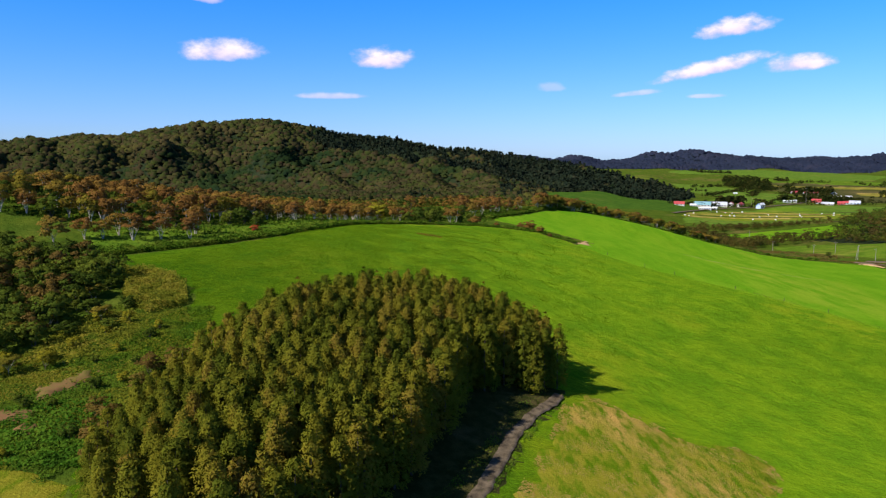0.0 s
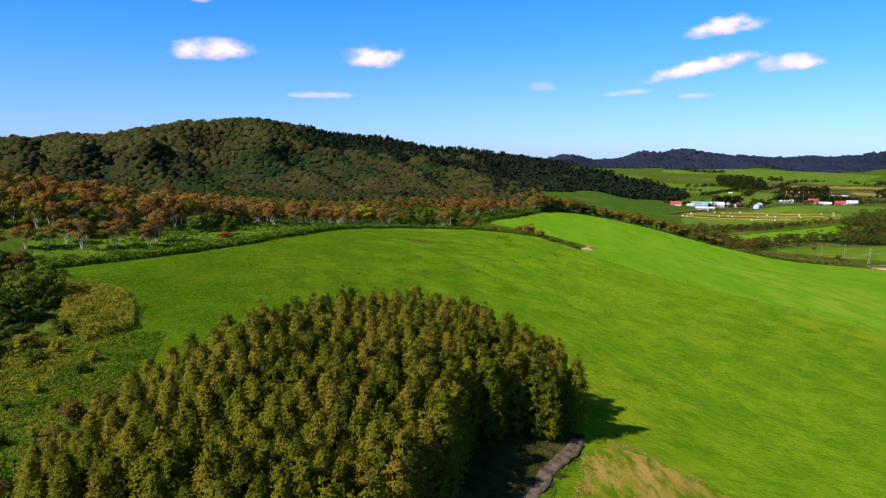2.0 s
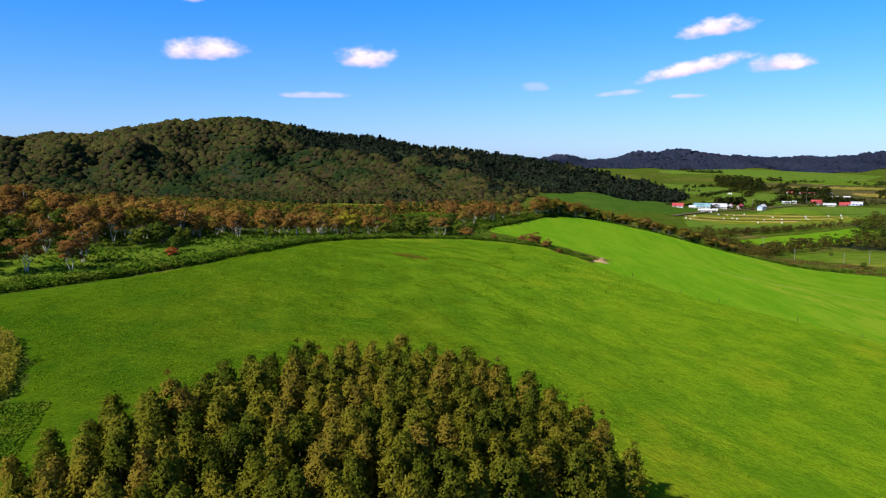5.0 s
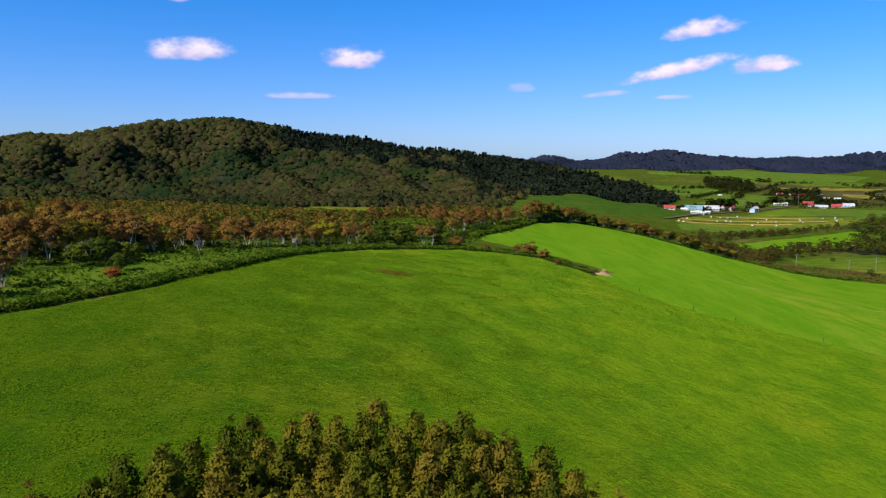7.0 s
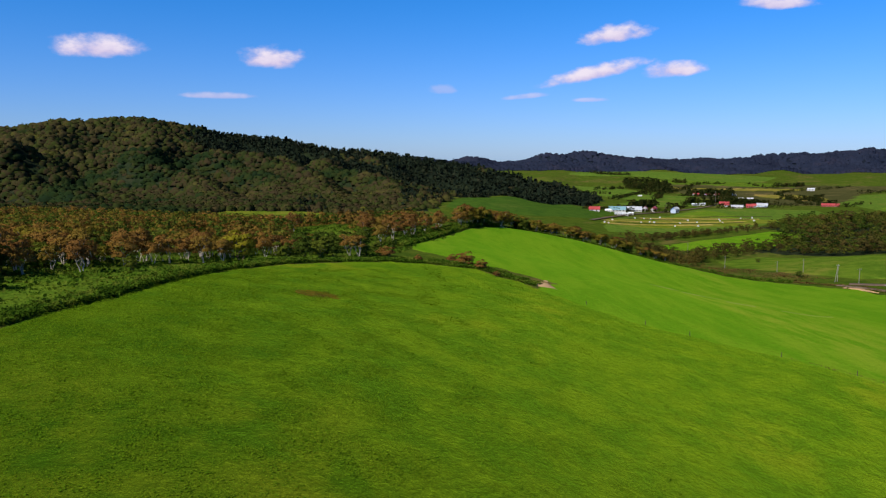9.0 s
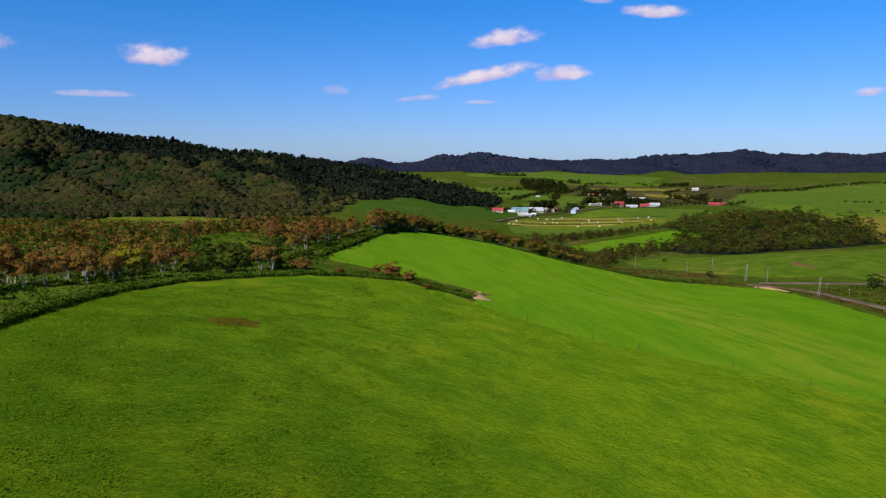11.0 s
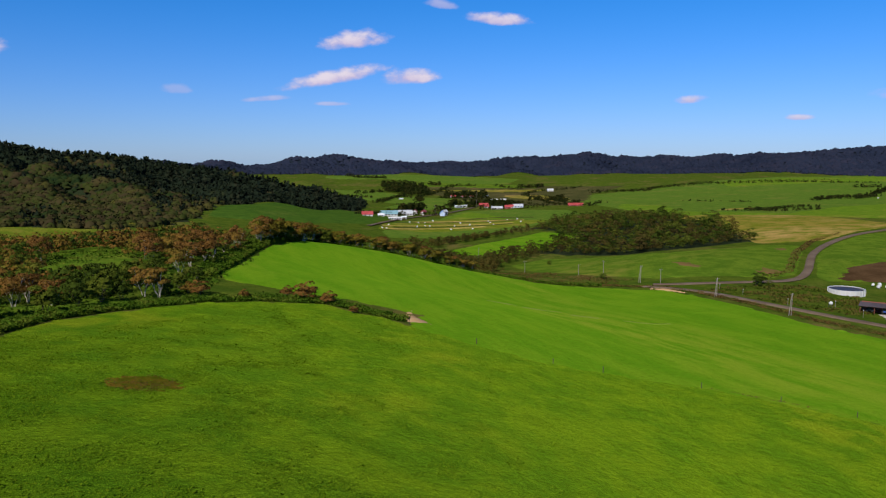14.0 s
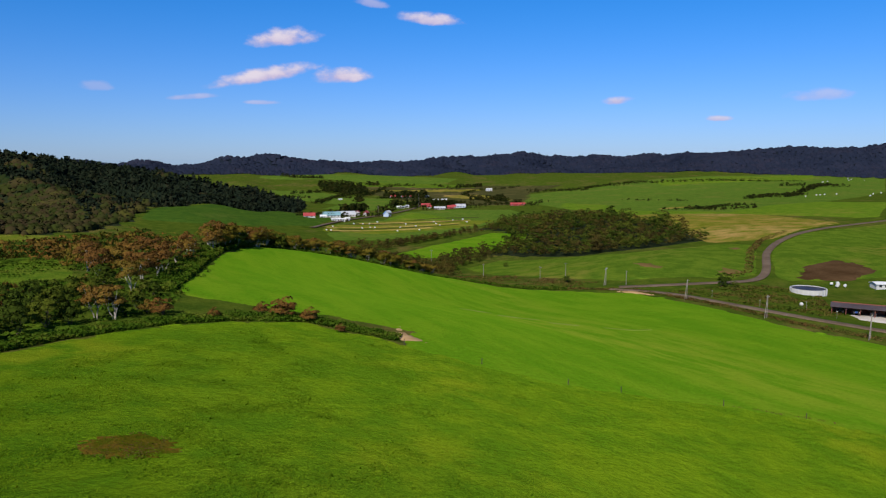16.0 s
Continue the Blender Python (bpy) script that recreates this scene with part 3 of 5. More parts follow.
field("field", [(272, 838), (300, 885), (360, 915), (412, 940), (470, 905), (500, 850), (445, 812), (395, 812), (316, 818)], M_HAY, "golden green hay field with wrapped bales", 0.8, 10.0)
field("field", [(405, 950), (450, 1000), (508, 1055), (492, 950), (474, 905)], M_FRESH, "fresh green corner beside the hay field", 0.9, 10.0)
for line in ([(286, 862), (350, 872), (410, 868), (450, 858)], [(280, 838), (340, 844), (400, 840)], [(345, 905), (420, 908), (480, 880)]):
    strip("field", line, 9.0, M_STRAW, "mown tan strip of the hay field", 1.15, 8.0, "field", 0.02)
for line in ([(318, 893), (380, 895), (440, 888), (478, 880)], [(296, 850), (350, 857), (400, 853), (440, 845)], [(428, 925), (474, 932), (512, 905)]):
    strip("field", line, 3.0, M_MARSH, "dark uncut strip in the hay field", 1.3, 8.0, "field", 0.02)
strip("road", [(270, 855), (294, 882), (360, 953), (418, 997), (475, 1049), (567, 1145), (657, 1270)], 5.0, M_ASPHALT, "grey farm road through the valley", 1.0)
field("field", [(640, 1180), (735, 1670), (771, 1745), (874, 1765), (1025, 1765), (1109, 1720), (1250, 1560), (1060, 1461), (900, 1260), (820, 1180), (740, 1100)], M_MARSH, "brown reeds and scrub on the valley floor", 0.7, 20.0)
field("field", [(790, 1217), (801, 1416), (844, 1503), (953, 1508), (905, 1345), (820, 1220)], M_TAN, "pale tan reeds beside the village", 1.2, 20.0)
field("field", [(730, 1625), (745, 1672), (841, 1655), (964, 1670), (1070, 1640), (1030, 1590), (868, 1595)], M_TAN, "tan stubble field in the far valley", 1.2, 25.0)
field("field", [(862, 1128), (882, 1271), (1034, 1318), (1063, 1188), (1164, 1007), (1055, 899), (927, 942), (944, 1077)], M_FARGREEN, "green pasture beyond the copse", 1.1, 20.0)
field("field", [(720, 838), (767, 833), (815, 822), (800, 808), (740, 815)], M_TAN, "strip of tan stubble in the valley", 1.4, 15.0)
field("field", [(520, 662), (600, 735), (718, 988), (804, 1080), (797, 962), (700, 840), (713, 705), (855, 745), (984, 750), (1000, 660), (716, 535), (690, 600), (640, 690), (560, 680)], M_FRESH, "fresh green field in the valley", 1.1, 25.0)
field("field", [(1300, 1290), (1500, 1250), (1800, 1230), (2000, 1330), (1700, 1420), (1400, 1420)], M_FRESH, "fresh green field under the far hills", 1.3, 35.0)
field("field", [(420, 1174), (505, 1290), (500, 1420), (520, 1680), (590, 1700), (640, 1590), (640, 1470), (690, 1441), (600, 1268), (540, 1150), (480, 1120)], M_FARGREEN, "green field on the slope behind the farm", 0.8, 20.0)
field("field", [(640, 1180), (800, 1400), (1000, 1421), (1251, 1455), (1674, 1455), (1995, 1408), (2199, 1244), (1522, 916), (805, 678), (700, 690), (600, 740), (762, 1090)], M_FARGREEN, "wide green pasture in the valley", 0.4, 30.0)
field("field", [(600, 1960), (700, 2200), (950, 2260), (1160, 1900), (1040, 1780), (886, 1776), (800, 1810), (740, 1880), (640, 1890)], M_FARGREEN, "green field on a far rise", 1.2, 25.0)
field("field", [(700, 1750), (760, 1800), (1030, 1770), (1100, 1710), (1060, 1670), (920, 1690), (770, 1700)], M_DARKFIELD, "dull green field below the far rise", 1.3, 25.0)
field("clearing", band(HEDGE[:11], 24.0, -2.0), M_DARKFIELD, "strip of green grass and weeds behind the hedge", 0.16, 4.0, 0.4, "grass")
field("clearing", [(-20, 362), (-12, 352), (-2, 356), (6, 380), (8, 430), (-2, 450), (-14, 440), (-20, 400)], M_DARKFIELD, "grassy clearing among the birches", 0.2, 4.0, 0.5, "grass")
field("dirt_patch", [(65, 322), (62, 315), (63, 306), (56, 308), (59, 314)], M_EARTH, "bare pale earth at the field gate", 0.24, 2.0, 0.2, "dirt")
for line in ([(138, 380), (145, 375), (153, 376)], [(130, 392), (140, 386)], [(168, 358), (178, 352), (186, 353)], [(150, 366), (160, 362)]):
    strip("mown_streak", line, 2.2, M_PALEGRASS, "pale streak of cut grass in the bright field", 0.2, 2.0, "grass", 0.02)
strip("track", [(21, 131), (18, 125), (14, 118), (10, 109), (7, 99), (3, 88), (-5, 70), (-13, 55)], 3.6, M_TRACK, "rutted grey dirt track beside the grove, darkened for tree shade", 0.16, 0.9, "track", ruts=np.random.RandomState(31))
field("track_verge", band([(22, 134), (18, 125), (14, 118), (10, 109), (7, 99), (3, 88), (-5, 70), (-13, 55)], 3.2, 11.5), M_VERGE, "weedy earth along the track, darkened for the grove's shade", 0.15, 1.6, 0.55, "verge")
strip("road", [(246, 430), (252, 415), (256, 394), (252, 366), (252, 340), (256, 320), (262, 300), (275, 260), (290, 200)], 4.4, M_ASPHALT, "narrow grey asphalt country road", 0.4)
strip("road", [(252, 430), (262, 421), (280, 411), (308, 405), (330, 405), (352, 415), (380, 434), (408, 452), (462, 479), (525, 499), (620, 514), (760, 522)], 4.6, M_ASPHALT, "grey asphalt road climbing between fields", 0.45)


# ---- plants ----
def sprays(at, out, size, rng, fold=0.35, wild=0.7, round_share=0.7, slim=0.36):
    """Folded diamond leaf sprays at the places given, facing outwards."""
    n = len(at)
    out = out / (np.linalg.norm(out, axis=1, keepdims=True) + 1e-9)
    nor = out + rng.normal(0, wild, (n, 3))
    nor /= np.linalg.norm(nor, axis=1, keepdims=True) + 1e-9
    u = np.cross(nor, rng.normal(0, 1, (n, 3)))
    u /= np.linalg.norm(u, axis=1, keepdims=True) + 1e-9
    v = np.cross(nor, u)
    s = (size * rng.uniform(0.7, 1.3, n))[:, None]
    a, b = at - u * s * 0.5, at + u * s * 0.5
    c, d = at + v * s * slim - nor * s * fold * 0.5, at - v * s * slim - nor * s * fold * 0.5
    verts = np.stack([a, d, b, c], 1).reshape(-1, 3)
    k = np.arange(n)[:, None] * 4
    way = out * round_share + nor * (1 - round_share)
    way /= np.linalg.norm(way, axis=1, keepdims=True) + 1e-9
    return verts, np.concatenate([k + [0, 1, 2], k + [0, 2, 3]]), np.repeat(way, 4, 0)


def stem(r0, r1, path, sides=6):
    """A tapered limb along a path of points."""
    vs, fs, k = [], [], len(path)
    for i, p in enumerate(path):
        r = r0 + (r1 - r0) * i / (k - 1)
        vs += [(p[0] + r * math.cos(6.2832 * j / sides), p[1] + r * math.sin(6.2832 * j / sides), p[2]) for j in range(sides)]
    for i in range(k - 1):
        fs += [(i * sides + j, i * sides + (j + 1) % sides, (i + 1) * sides + (j + 1) % sides, (i + 1) * sides + j) for j in range(sides)]
    fs.append(tuple(range((k - 1) * sides, k * sides)))
    return vs, fs


def joined(pieces):
    vs, fs = [], []
    for v, f in pieces:
        base = len(vs)
        vs += list(v)
        fs += [tuple(i + base for i in q) for q in f]
    return vs, fs


def conifer(seed, high=12.0, wide=2.0, leaves=1260, low=0.12, spray=0.5):
    """A young plantation conifer: trunk, and whorls of drooping sprays."""
    rng = np.random.RandomState(seed)
    tree = new("conifer_tree")
    part("trunk", mesh_of("trunk", *stem(0.16, 0.03, [(0, 0, -0.6), (0.05, 0.03, high * 0.5), (0, 0, high * 0.97)]), M_BARK), None, tree)
    places, outs = [], []
    whorls = 20
    per = leaves // (whorls * 9)
    for w in range(whorls):
        f = (w + 0.5) / whorls
        h = high * (low + (0.98 - low) * f)
        g = (h / high - 0.12) / 0.86
        reach = wide * (1 - g ** 3.0) ** 0.72 * (0.8 + 0.2 * min(1, g * 4)) + 0.16
        for b in range(9):
            a = rng.uniform(0, 6.2832)
            length = reach * rng.uniform(0.7, 1.12)
            t = rng.uniform(0.45, 1.0, per) ** 0.6
            x, y = np.cos(a) * length * t, np.sin(a) * length * t
            z = h + 0.3 * rng.normal() + length * (0.18 * t - 0.35 * t * t)
            p = np.c_[x, y, z] + rng.normal(0, 0.20, (per, 3))
            places.append(p)
            outs.append(np.c_[np.full(per, np.cos(a)), np.full(per, np.sin(a)), np.full(per, 0.5)])
    v, f, way = sprays(np.vstack(places), np.vstack(outs), spray, rng, wild=0.45, round_share=0.75, slim=0.22)
    part("crown", quick_mesh("crown", v, f, L_CONIFER, way), None, tree)
    return tree


def broad_places(rng, high, wide, lumps, per, low=0.35):
    """Leaf places in rounded lumps that make an uneven crown."""
    places, outs, tips = [], [], []
    for _ in range(lumps):
        a, rr = rng.uniform(0, 6.2832), wide * rng.uniform(0, 1) ** 0.5 * 0.75
        top = low + (0.92 - low) * rng.uniform(0.15, 1.0) * (1 - 0.45 * (rr / wide) ** 2)
        c = np.array([math.cos(a) * rr, math.sin(a) * rr, high * top])
        d = rng.normal(0, 1, (per, 3))
        d /= np.linalg.norm(d, axis=1, keepdims=True)
        d[:, 2] = np.abs(d[:, 2]) * 0.9 - 0.25
        r = wide * rng.uniform(0.28, 0.45)
        places.append(c + d * r * rng.uniform(0.6, 1.05, (per, 1)) * [1, 1, 0.75])
        outs.append(0.55 * d + 0.7 * (c + d * r - [0, 0, high * (low + 0.92) * 0.42]) / wide + [0, 0, 0.15])
        tips.append(c)
    return np.vstack(places), np.vstack(outs), tips


def birch(seed, high=8.5, wide=3.0, leaf=None, stems=3, lumps=16, per=42, bark=None, low=0.42, size=0.5, name="birch_tree"):
    """A low spreading tree with bare pale stems under an open crown."""
    rng = np.random.RandomState(seed)
    tree = new(name)
    places, outs, tips = broad_places(rng, high, wide, lumps, per, low)
    pieces = []
    for k in range(stems):
        a = rng.uniform(0, 6.2832)
        lean = high * 0.16 * rng.uniform(0.3, 1)
        fork = np.array([math.cos(a) * lean, math.sin(a) * lean, high * low * rng.uniform(0.75, 1.0)])
        pieces.append(stem(0.14, 0.08, [(0.15 * math.cos(a), 0.15 * math.sin(a), -0.5), tuple(fork * [0.5, 0.5, 0.55]), tuple(fork)]))
        for tip in tips[k::2 * stems]:
            mid = fork * 0.5 + tip * 0.5 + rng.normal(0, 0.15, 3)
            pieces.append(stem(0.055, 0.015, [tuple(fork), tuple(mid), tuple(tip)], 4))
    part("trunk", mesh_of("trunk", *joined(pieces), bark or M_BIRCH), None, tree)
    v, f, way = sprays(places, outs, size, rng, wild=0.45, round_share=0.82)
    part("crown", quick_mesh("crown", v, f, leaf or L_RUST, way), None, tree)
    return tree


def put_tree(made, x, y, turn, size, label, category, group, first):
    """Sets a copy of a tree on the land, or the tree itself where it is not yet used."""
    m = Matrix.Translation((x, y, float(land(x, y)))) @ Matrix.Rotation(turn, 4, "Z")
    if made.name in first:
        ob = copy_thing(made, m)
    else:
        first.add(made.name)
        ob = made
        ob.matrix_basis = m
    ob.scale = (size[0], size[0], size[1])
    return tagged(ob, label, category, group)


used = set()
rng = np.random.RandomState(11)


def scatter(poly, gap, rng, most=100000, keep_off=None):
    """Places on a jittered lattice inside an outline."""
    p = np.array(poly, float)
    lo, hi = p.min(0), p.max(0)
    x, y = np.meshgrid(np.arange(lo[0], hi[0], gap), np.arange(lo[1], hi[1], gap * 0.87))
    x = x + (np.arange(len(x)) % 2)[:, None] * gap * 0.5
    x, y = x.ravel() + rng.uniform(-0.28, 0.28, x.size) * gap, y.ravel() + rng.uniform(-0.28, 0.28, x.size) * gap
    k = inside(p, x, y)
    return np.c_[x[k], y[k]][:most]


inner = [conifer(100 + k, 12.3, 1.9 + 0.08 * k, 2340, 0.50, 0.37) for k in range(6)]
outer = [conifer(120 + k, 11.8, 1.9 + 0.10 * k, 2880, 0.06, 0.39) for k in range(4)]
rim = dense(GROVE, 1.0)
for x, y in scatter(GROVE, 3.3, rng):
    s = rng.uniform(0.95, 1.05) * float(np.interp(x, [-42, -36, -26], [0.62, 0.8, 1.0]))
    edge = np.hypot(rim[:, 0] - x, rim[:, 1] - y).min() < 5.0
    made = outer[rng.randint(4)] if edge else inner[rng.randint(6)]
    put_tree(made, x, y, rng.uniform(0, 6.28), (s * rng.uniform(0.95, 1.2), s), "olive green plantation conifer in a dense grove", "tree", "conifers of the grove", used)

# Belt of autumn birches along the plateau
rust = [birch(200 + k, 7.9, 3.5, L_RUST, 2 + k % 3, 20, 64, low=0.28, size=0.44) for k in range(5)]
green = [birch(230 + k, 6.2, 3.3, L_GREEN, 2, 18, 50, bark=M_BARK, low=0.10, size=0.50, name="broadleaf_tree") for k in range(3)]
dull = [birch(250 + k, 6.5, 3.2, L_GULLY, 2, 18, 50, bark=M_BARK, low=0.12, size=0.48, name="broadleaf_tree") for k in range(3)]
olive = [birch(260 + k, 7.2, 3.4, L_OLIVE, 2, 20, 56, low=0.28, size=0.46) for k in range(3)]
bush = [birch(280 + k, 4.6, 2.7, L_RUST, 3, 22, 56, bark=M_BARK, low=0.04, size=0.38, name="brown_bush") for k in range(2)]
red = [birch(270, 6.0, 3.6, L_RED, 3, 18, 40, bark=M_BARK, low=0.05, name="red_bush")]
yellow = [birch(240, 6.5, 3.0, L_YELLOW, 2, 20, 46, bark=M_BARK, low=0.15, name="broadleaf_tree")]
EDGE_BIRCHES = [(-97, 181, 1.0), (-94, 190, 0.8), (-90, 192, 0.75), (-88, 197, 0.8), (-83, 194, 0.95), (-77, 198, 1.0), (-70, 201, 0.8), (-71, 208, 0.9), (-81, 213, 0.9), (-53, 262, 0.9), (-49, 278, 0.95), (-37, 308, 0.95), (-40, 303, 0.8),
                (-35, 298, 0.95), (-31, 304, 0.8), (3, 331, 0.95), (6, 329, 0.85), (15, 361, 1.05), (20, 376, 1.1), (25, 381, 1.05), (17, 386, 1.1), (11, 384, 1.0), (29, 392, 1.05), (22, 398, 1.1), (43, 420, 1.0), (36, 408, 1.0), (30, 416, 1.1), (-18, 406, 1.0), (46, 432, 1.0), (10, 396, 1.1), (-22, 326, 0.9), (-15, 324, 0.8)]
EDGE_GREENS = [(-1, 346, 1.15), (3, 347, 1.1), (-6, 351, 1.1), (-11, 320, 1.1), (-6, 326, 1.0), (-2, 327, 0.8), (-12, 342, 1.2), (-9, 332, 1.15), (10, 371, 1.0), (-4, 337, 1.1), (7, 352, 1.0), (12, 338, 0.7), (8, 334, 0.6), (-16, 316, 1.0), (-64, 232, 1.1), (-67, 228, 0.9), (-60, 237, 0.8), (-58, 226, 0.7), (-88, 205, 0.9), (-80, 217, 0.7), (-45, 268, 0.6), (18, 352, 0.6)]
kept = np.array([t[:2] for t in EDGE_BIRCHES + EDGE_GREENS])
spots = scatter(BELT, 5.7, rng)
spots = spots[np.hypot(spots[:, None, 0] - kept[None, :, 0], spots[:, None, 1] - kept[None, :, 1]).min(1) > 4.8]
open_ground = np.array([noise.noise((x * 0.025, y * 0.025, 3.0)) for x, y in spots])
gone = (((spots[:, 0] + 7) / 12) ** 2 + ((spots[:, 1] - 388) / 32) ** 2 < 1) | (open_ground < -0.22)
spots = spots[~gone]
near = np.hypot(spots[:, 0], spots[:, 1] - 180)
order = np.argsort(near)
for x, y in spots[order[:260]]:
    f = rng.uniform()
    s = rng.uniform(0.65, 1.25)
    if f < 0.5:
        put_tree(rust[rng.randint(5)], x, y, rng.uniform(0, 6.28), (s, s), "rust brown autumn birch with pale bare stems", "tree", "birches of the plateau", used)
    elif f < 0.75:
        put_tree(olive[rng.randint(3)], x, y, rng.uniform(0, 6.28), (s, s), "olive brown birch in the autumn belt", "tree", "birches of the plateau", used)
    else:
        put_tree(green[rng.randint(3)], x, y, rng.uniform(0, 6.28), (s, s), "dark green broadleaf tree among the birches", "tree", "birches of the plateau", used)
rest = spots[order[260:]]


def woodland(name, spots, sizes, leaf, label, per=80, spray=0.95):
    """Many trees joined: rounded uneven crowns of leaf sprays on the land."""
    rng = np.random.RandomState(len(spots))
    forms = [broad_places(rng, 6.8, 3.5, 10, per // 10, 0.15)[:2] for _ in range(6)]
    vs, fs, ways, tones, total = [], [], [], [], 0
    for (x, y), s in zip(spots, sizes):
        p, o = forms[rng.randint(6)]
        v, f, way = sprays(p * s + [x, y, float(land(x, y))], o, spray * s, rng, wild=0.45, round_share=0.85)
        vs.append(v); fs.append(f + total); ways.append(way); tones.append(np.full(len(v), rng.uniform())); total += len(v)
    return tagged(new(name, quick_mesh(name, np.vstack(vs), np.vstack(fs), leaf, np.vstack(ways), np.concatenate(tones))), label, "woodland", kind="stuff")


mixed = rng.uniform(0, 1, len(rest))
woodland("woodland", rest[mixed < 0.6], rng.uniform(0.8, 1.2, (mixed < 0.6).sum()), L_RUSTWOOD, "belt of rust brown autumn trees")
woodland("woodland", rest[mixed >= 0.6], rng.uniform(0.7, 1.1, (mixed >= 0.6).sum()), L_GREENWOOD, "dark green trees in the autumn belt")

# Single trees at the meadow's edge
for x, y, s in EDGE_BIRCHES:
    put_tree(rust[rng.randint(5)], x, y, rng.uniform(0, 6.28), (s * 1.08, s * 1.08), "rust brown birch standing at the hedge", "tree", "birches at the hedge", used)
put_tree(red[0], -57, 220, 0.3, (0.5, 0.36), "bright red autumn bush behind the hedge", "bush", "", used)
for x, y, s in EDGE_GREENS:
    put_tree(green[rng.randint(3)], x, y, rng.uniform(0, 6.28), (s * 1.05, s), "dense dark green tree behind the hedge", "tree", "trees at the hedge", used)
put_tree(yellow[0], -27, 310, 0.5, (1.55, 1.45), "yellow autumn tree behind the hedge", "tree", "", used)


# ---- forest on the hills ----
def canopy(name, az, near_r, far_r, share, leaf, label, pick, pointed=False, seed=5, count=12, flat=0.12, even=1.0):
    """The crowns of a forest on the hillsides, as small uneven domes."""
    rng = np.random.RandomState(seed)
    rows, r = [], near_r
    while r < far_r:
        gap = max(r * share, 6.5)
        k = int(radians(az[1] - az[0]) * r / gap)
        a = np.radians(az[0]) + (np.arange(k) + rng.uniform(-0.5, 0.5, k)) * gap / r
        rr = r + rng.uniform(-0.5, 0.5, k) * gap
        rows.append(np.c_[np.sin(a) * rr, 100 + np.cos(a) * rr, np.full(k, gap)])
        r += gap * 0.9
    p = np.vstack(rows)
    p = p[pick(p[:, 0], p[:, 1], rng)]
    k, m = len(p), count
    s = p[:, 2] * (0.38 + 0.42 * rng.uniform(0, 1, k) ** 1.6)
    foot = np.c_[p[:, :2], land(p[:, 0], p[:, 1]) + s * 0.15][:, None]
    tilt = np.c_[land(p[:, 0] - 15, p[:, 1]) - land(p[:, 0] + 15, p[:, 1]), land(p[:, 0], p[:, 1] - 15) - land(p[:, 0], p[:, 1] + 15), np.full(k, 0.0)] / 30.0
    d = rng.normal(0, 1, (k, m, 3))
    d /= np.linalg.norm(d, axis=2, keepdims=True)
    d[..., 2] = np.abs(d[..., 2])
    q = d * s[:, None, None] * rng.uniform(0.75, 1.1, (k, m, 1))
    if pointed:
        up = rng.uniform(0, 1, (k, m)) ** 1.3
        q[..., :2] *= (1.0 - up)[..., None] * 0.85
        q[..., 2] = up * s[:, None] * 1.6
    tone = rng.uniform(0, 1, k)
    v, f, way = sprays((q + foot).reshape(-1, 3), (d * even + tilt[:, None] * 1.3).reshape(-1, 3) + [0, 0, flat], np.repeat(s, m) * (0.95 if pointed else 0.55), rng, wild=0.3, round_share=0.85)
    tones = np.repeat(tone, 4 * m)
    if not pointed:
        # the body of each crown: an uneven dome under the sprays
        around = rng.uniform(0, 6.2832, (k, 1)) + np.arange(7) * 6.2832 / 7
        u = np.zeros((k, 15, 3))
        u[:, 0, 2] = 1.0
        for ring, polar in ((1, 44.0), (8, 92.0)):
            u[:, ring:ring + 7, 0], u[:, ring:ring + 7, 1] = np.cos(around) * math.sin(radians(polar)), np.sin(around) * math.sin(radians(polar))
            u[:, ring:ring + 7, 2] = math.cos(radians(polar))
        body = u * rng.uniform(0.76, 1.12, (k, 15, 1)) * s[:, None, None] + foot
        nor = u * even + tilt[:, None] * 1.3 + [0, 0, flat] + rng.normal(0, 0.16, u.shape)
        nor /= np.linalg.norm(nor, axis=2, keepdims=True)
        j = np.arange(7)
        nxt = (j + 1) % 7
        web = np.concatenate([np.c_[0 * j, 1 + j, 1 + nxt], np.c_[1 + j, 8 + j, 8 + nxt], np.c_[1 + j, 8 + nxt, 1 + nxt]])
        f = np.vstack([f, (web[None] + len(v) + 15 * np.arange(k)[:, None, None]).reshape(-1, 3)])
        v, way, tones = np.vstack([v, body.reshape(-1, 3)]), np.vstack([way, nor.reshape(-1, 3)]), np.concatenate([tones, np.repeat(tone, 15)])
    return tagged(new(name, quick_mesh(name, v, f, leaf, way, tones)), label, "forest", kind="stuff")


def dark_part(x, y, rng):
    """Where conifers stand: the upper ridge towards the valley, dark for its cloud shadow, and the spur that runs down
    to the farm.
    """
    g = np.array([noise.noise((a * 0.005, b * 0.005, 1.0)) for a, b in zip(x, y)])
    az, r = bearing(x, y), np.hypot(x, y - 100)
    return (0.55 * g + 0.7 * np.clip((r - np.interp(az, [-17, -8, 0, 6, 15], [1750, 1650, 1350, 1150, 1050])) / 120, 0, 1) * np.clip((az + 13) / 6, 0, 1) + 0.5 * ((az > 5) & (r < 1300)) + 0.26 * ((az > -3) & (az <= 5) & (r < 1000)) + rng.uniform(-0.12, 0.12, len(x))) > 0.36


WOOD, DARK = "mixed autumn forest covering the mountainside", "dark conifer forest on the mountain ridge, partly for cloud shadow"
canopy("forest", (-42, 21.5), 560, 1050, 0.0105, L_WOODS, WOOD, lambda x, y, g: on_mountain(x, y) & ~dark_part(x, y, g), count=22)
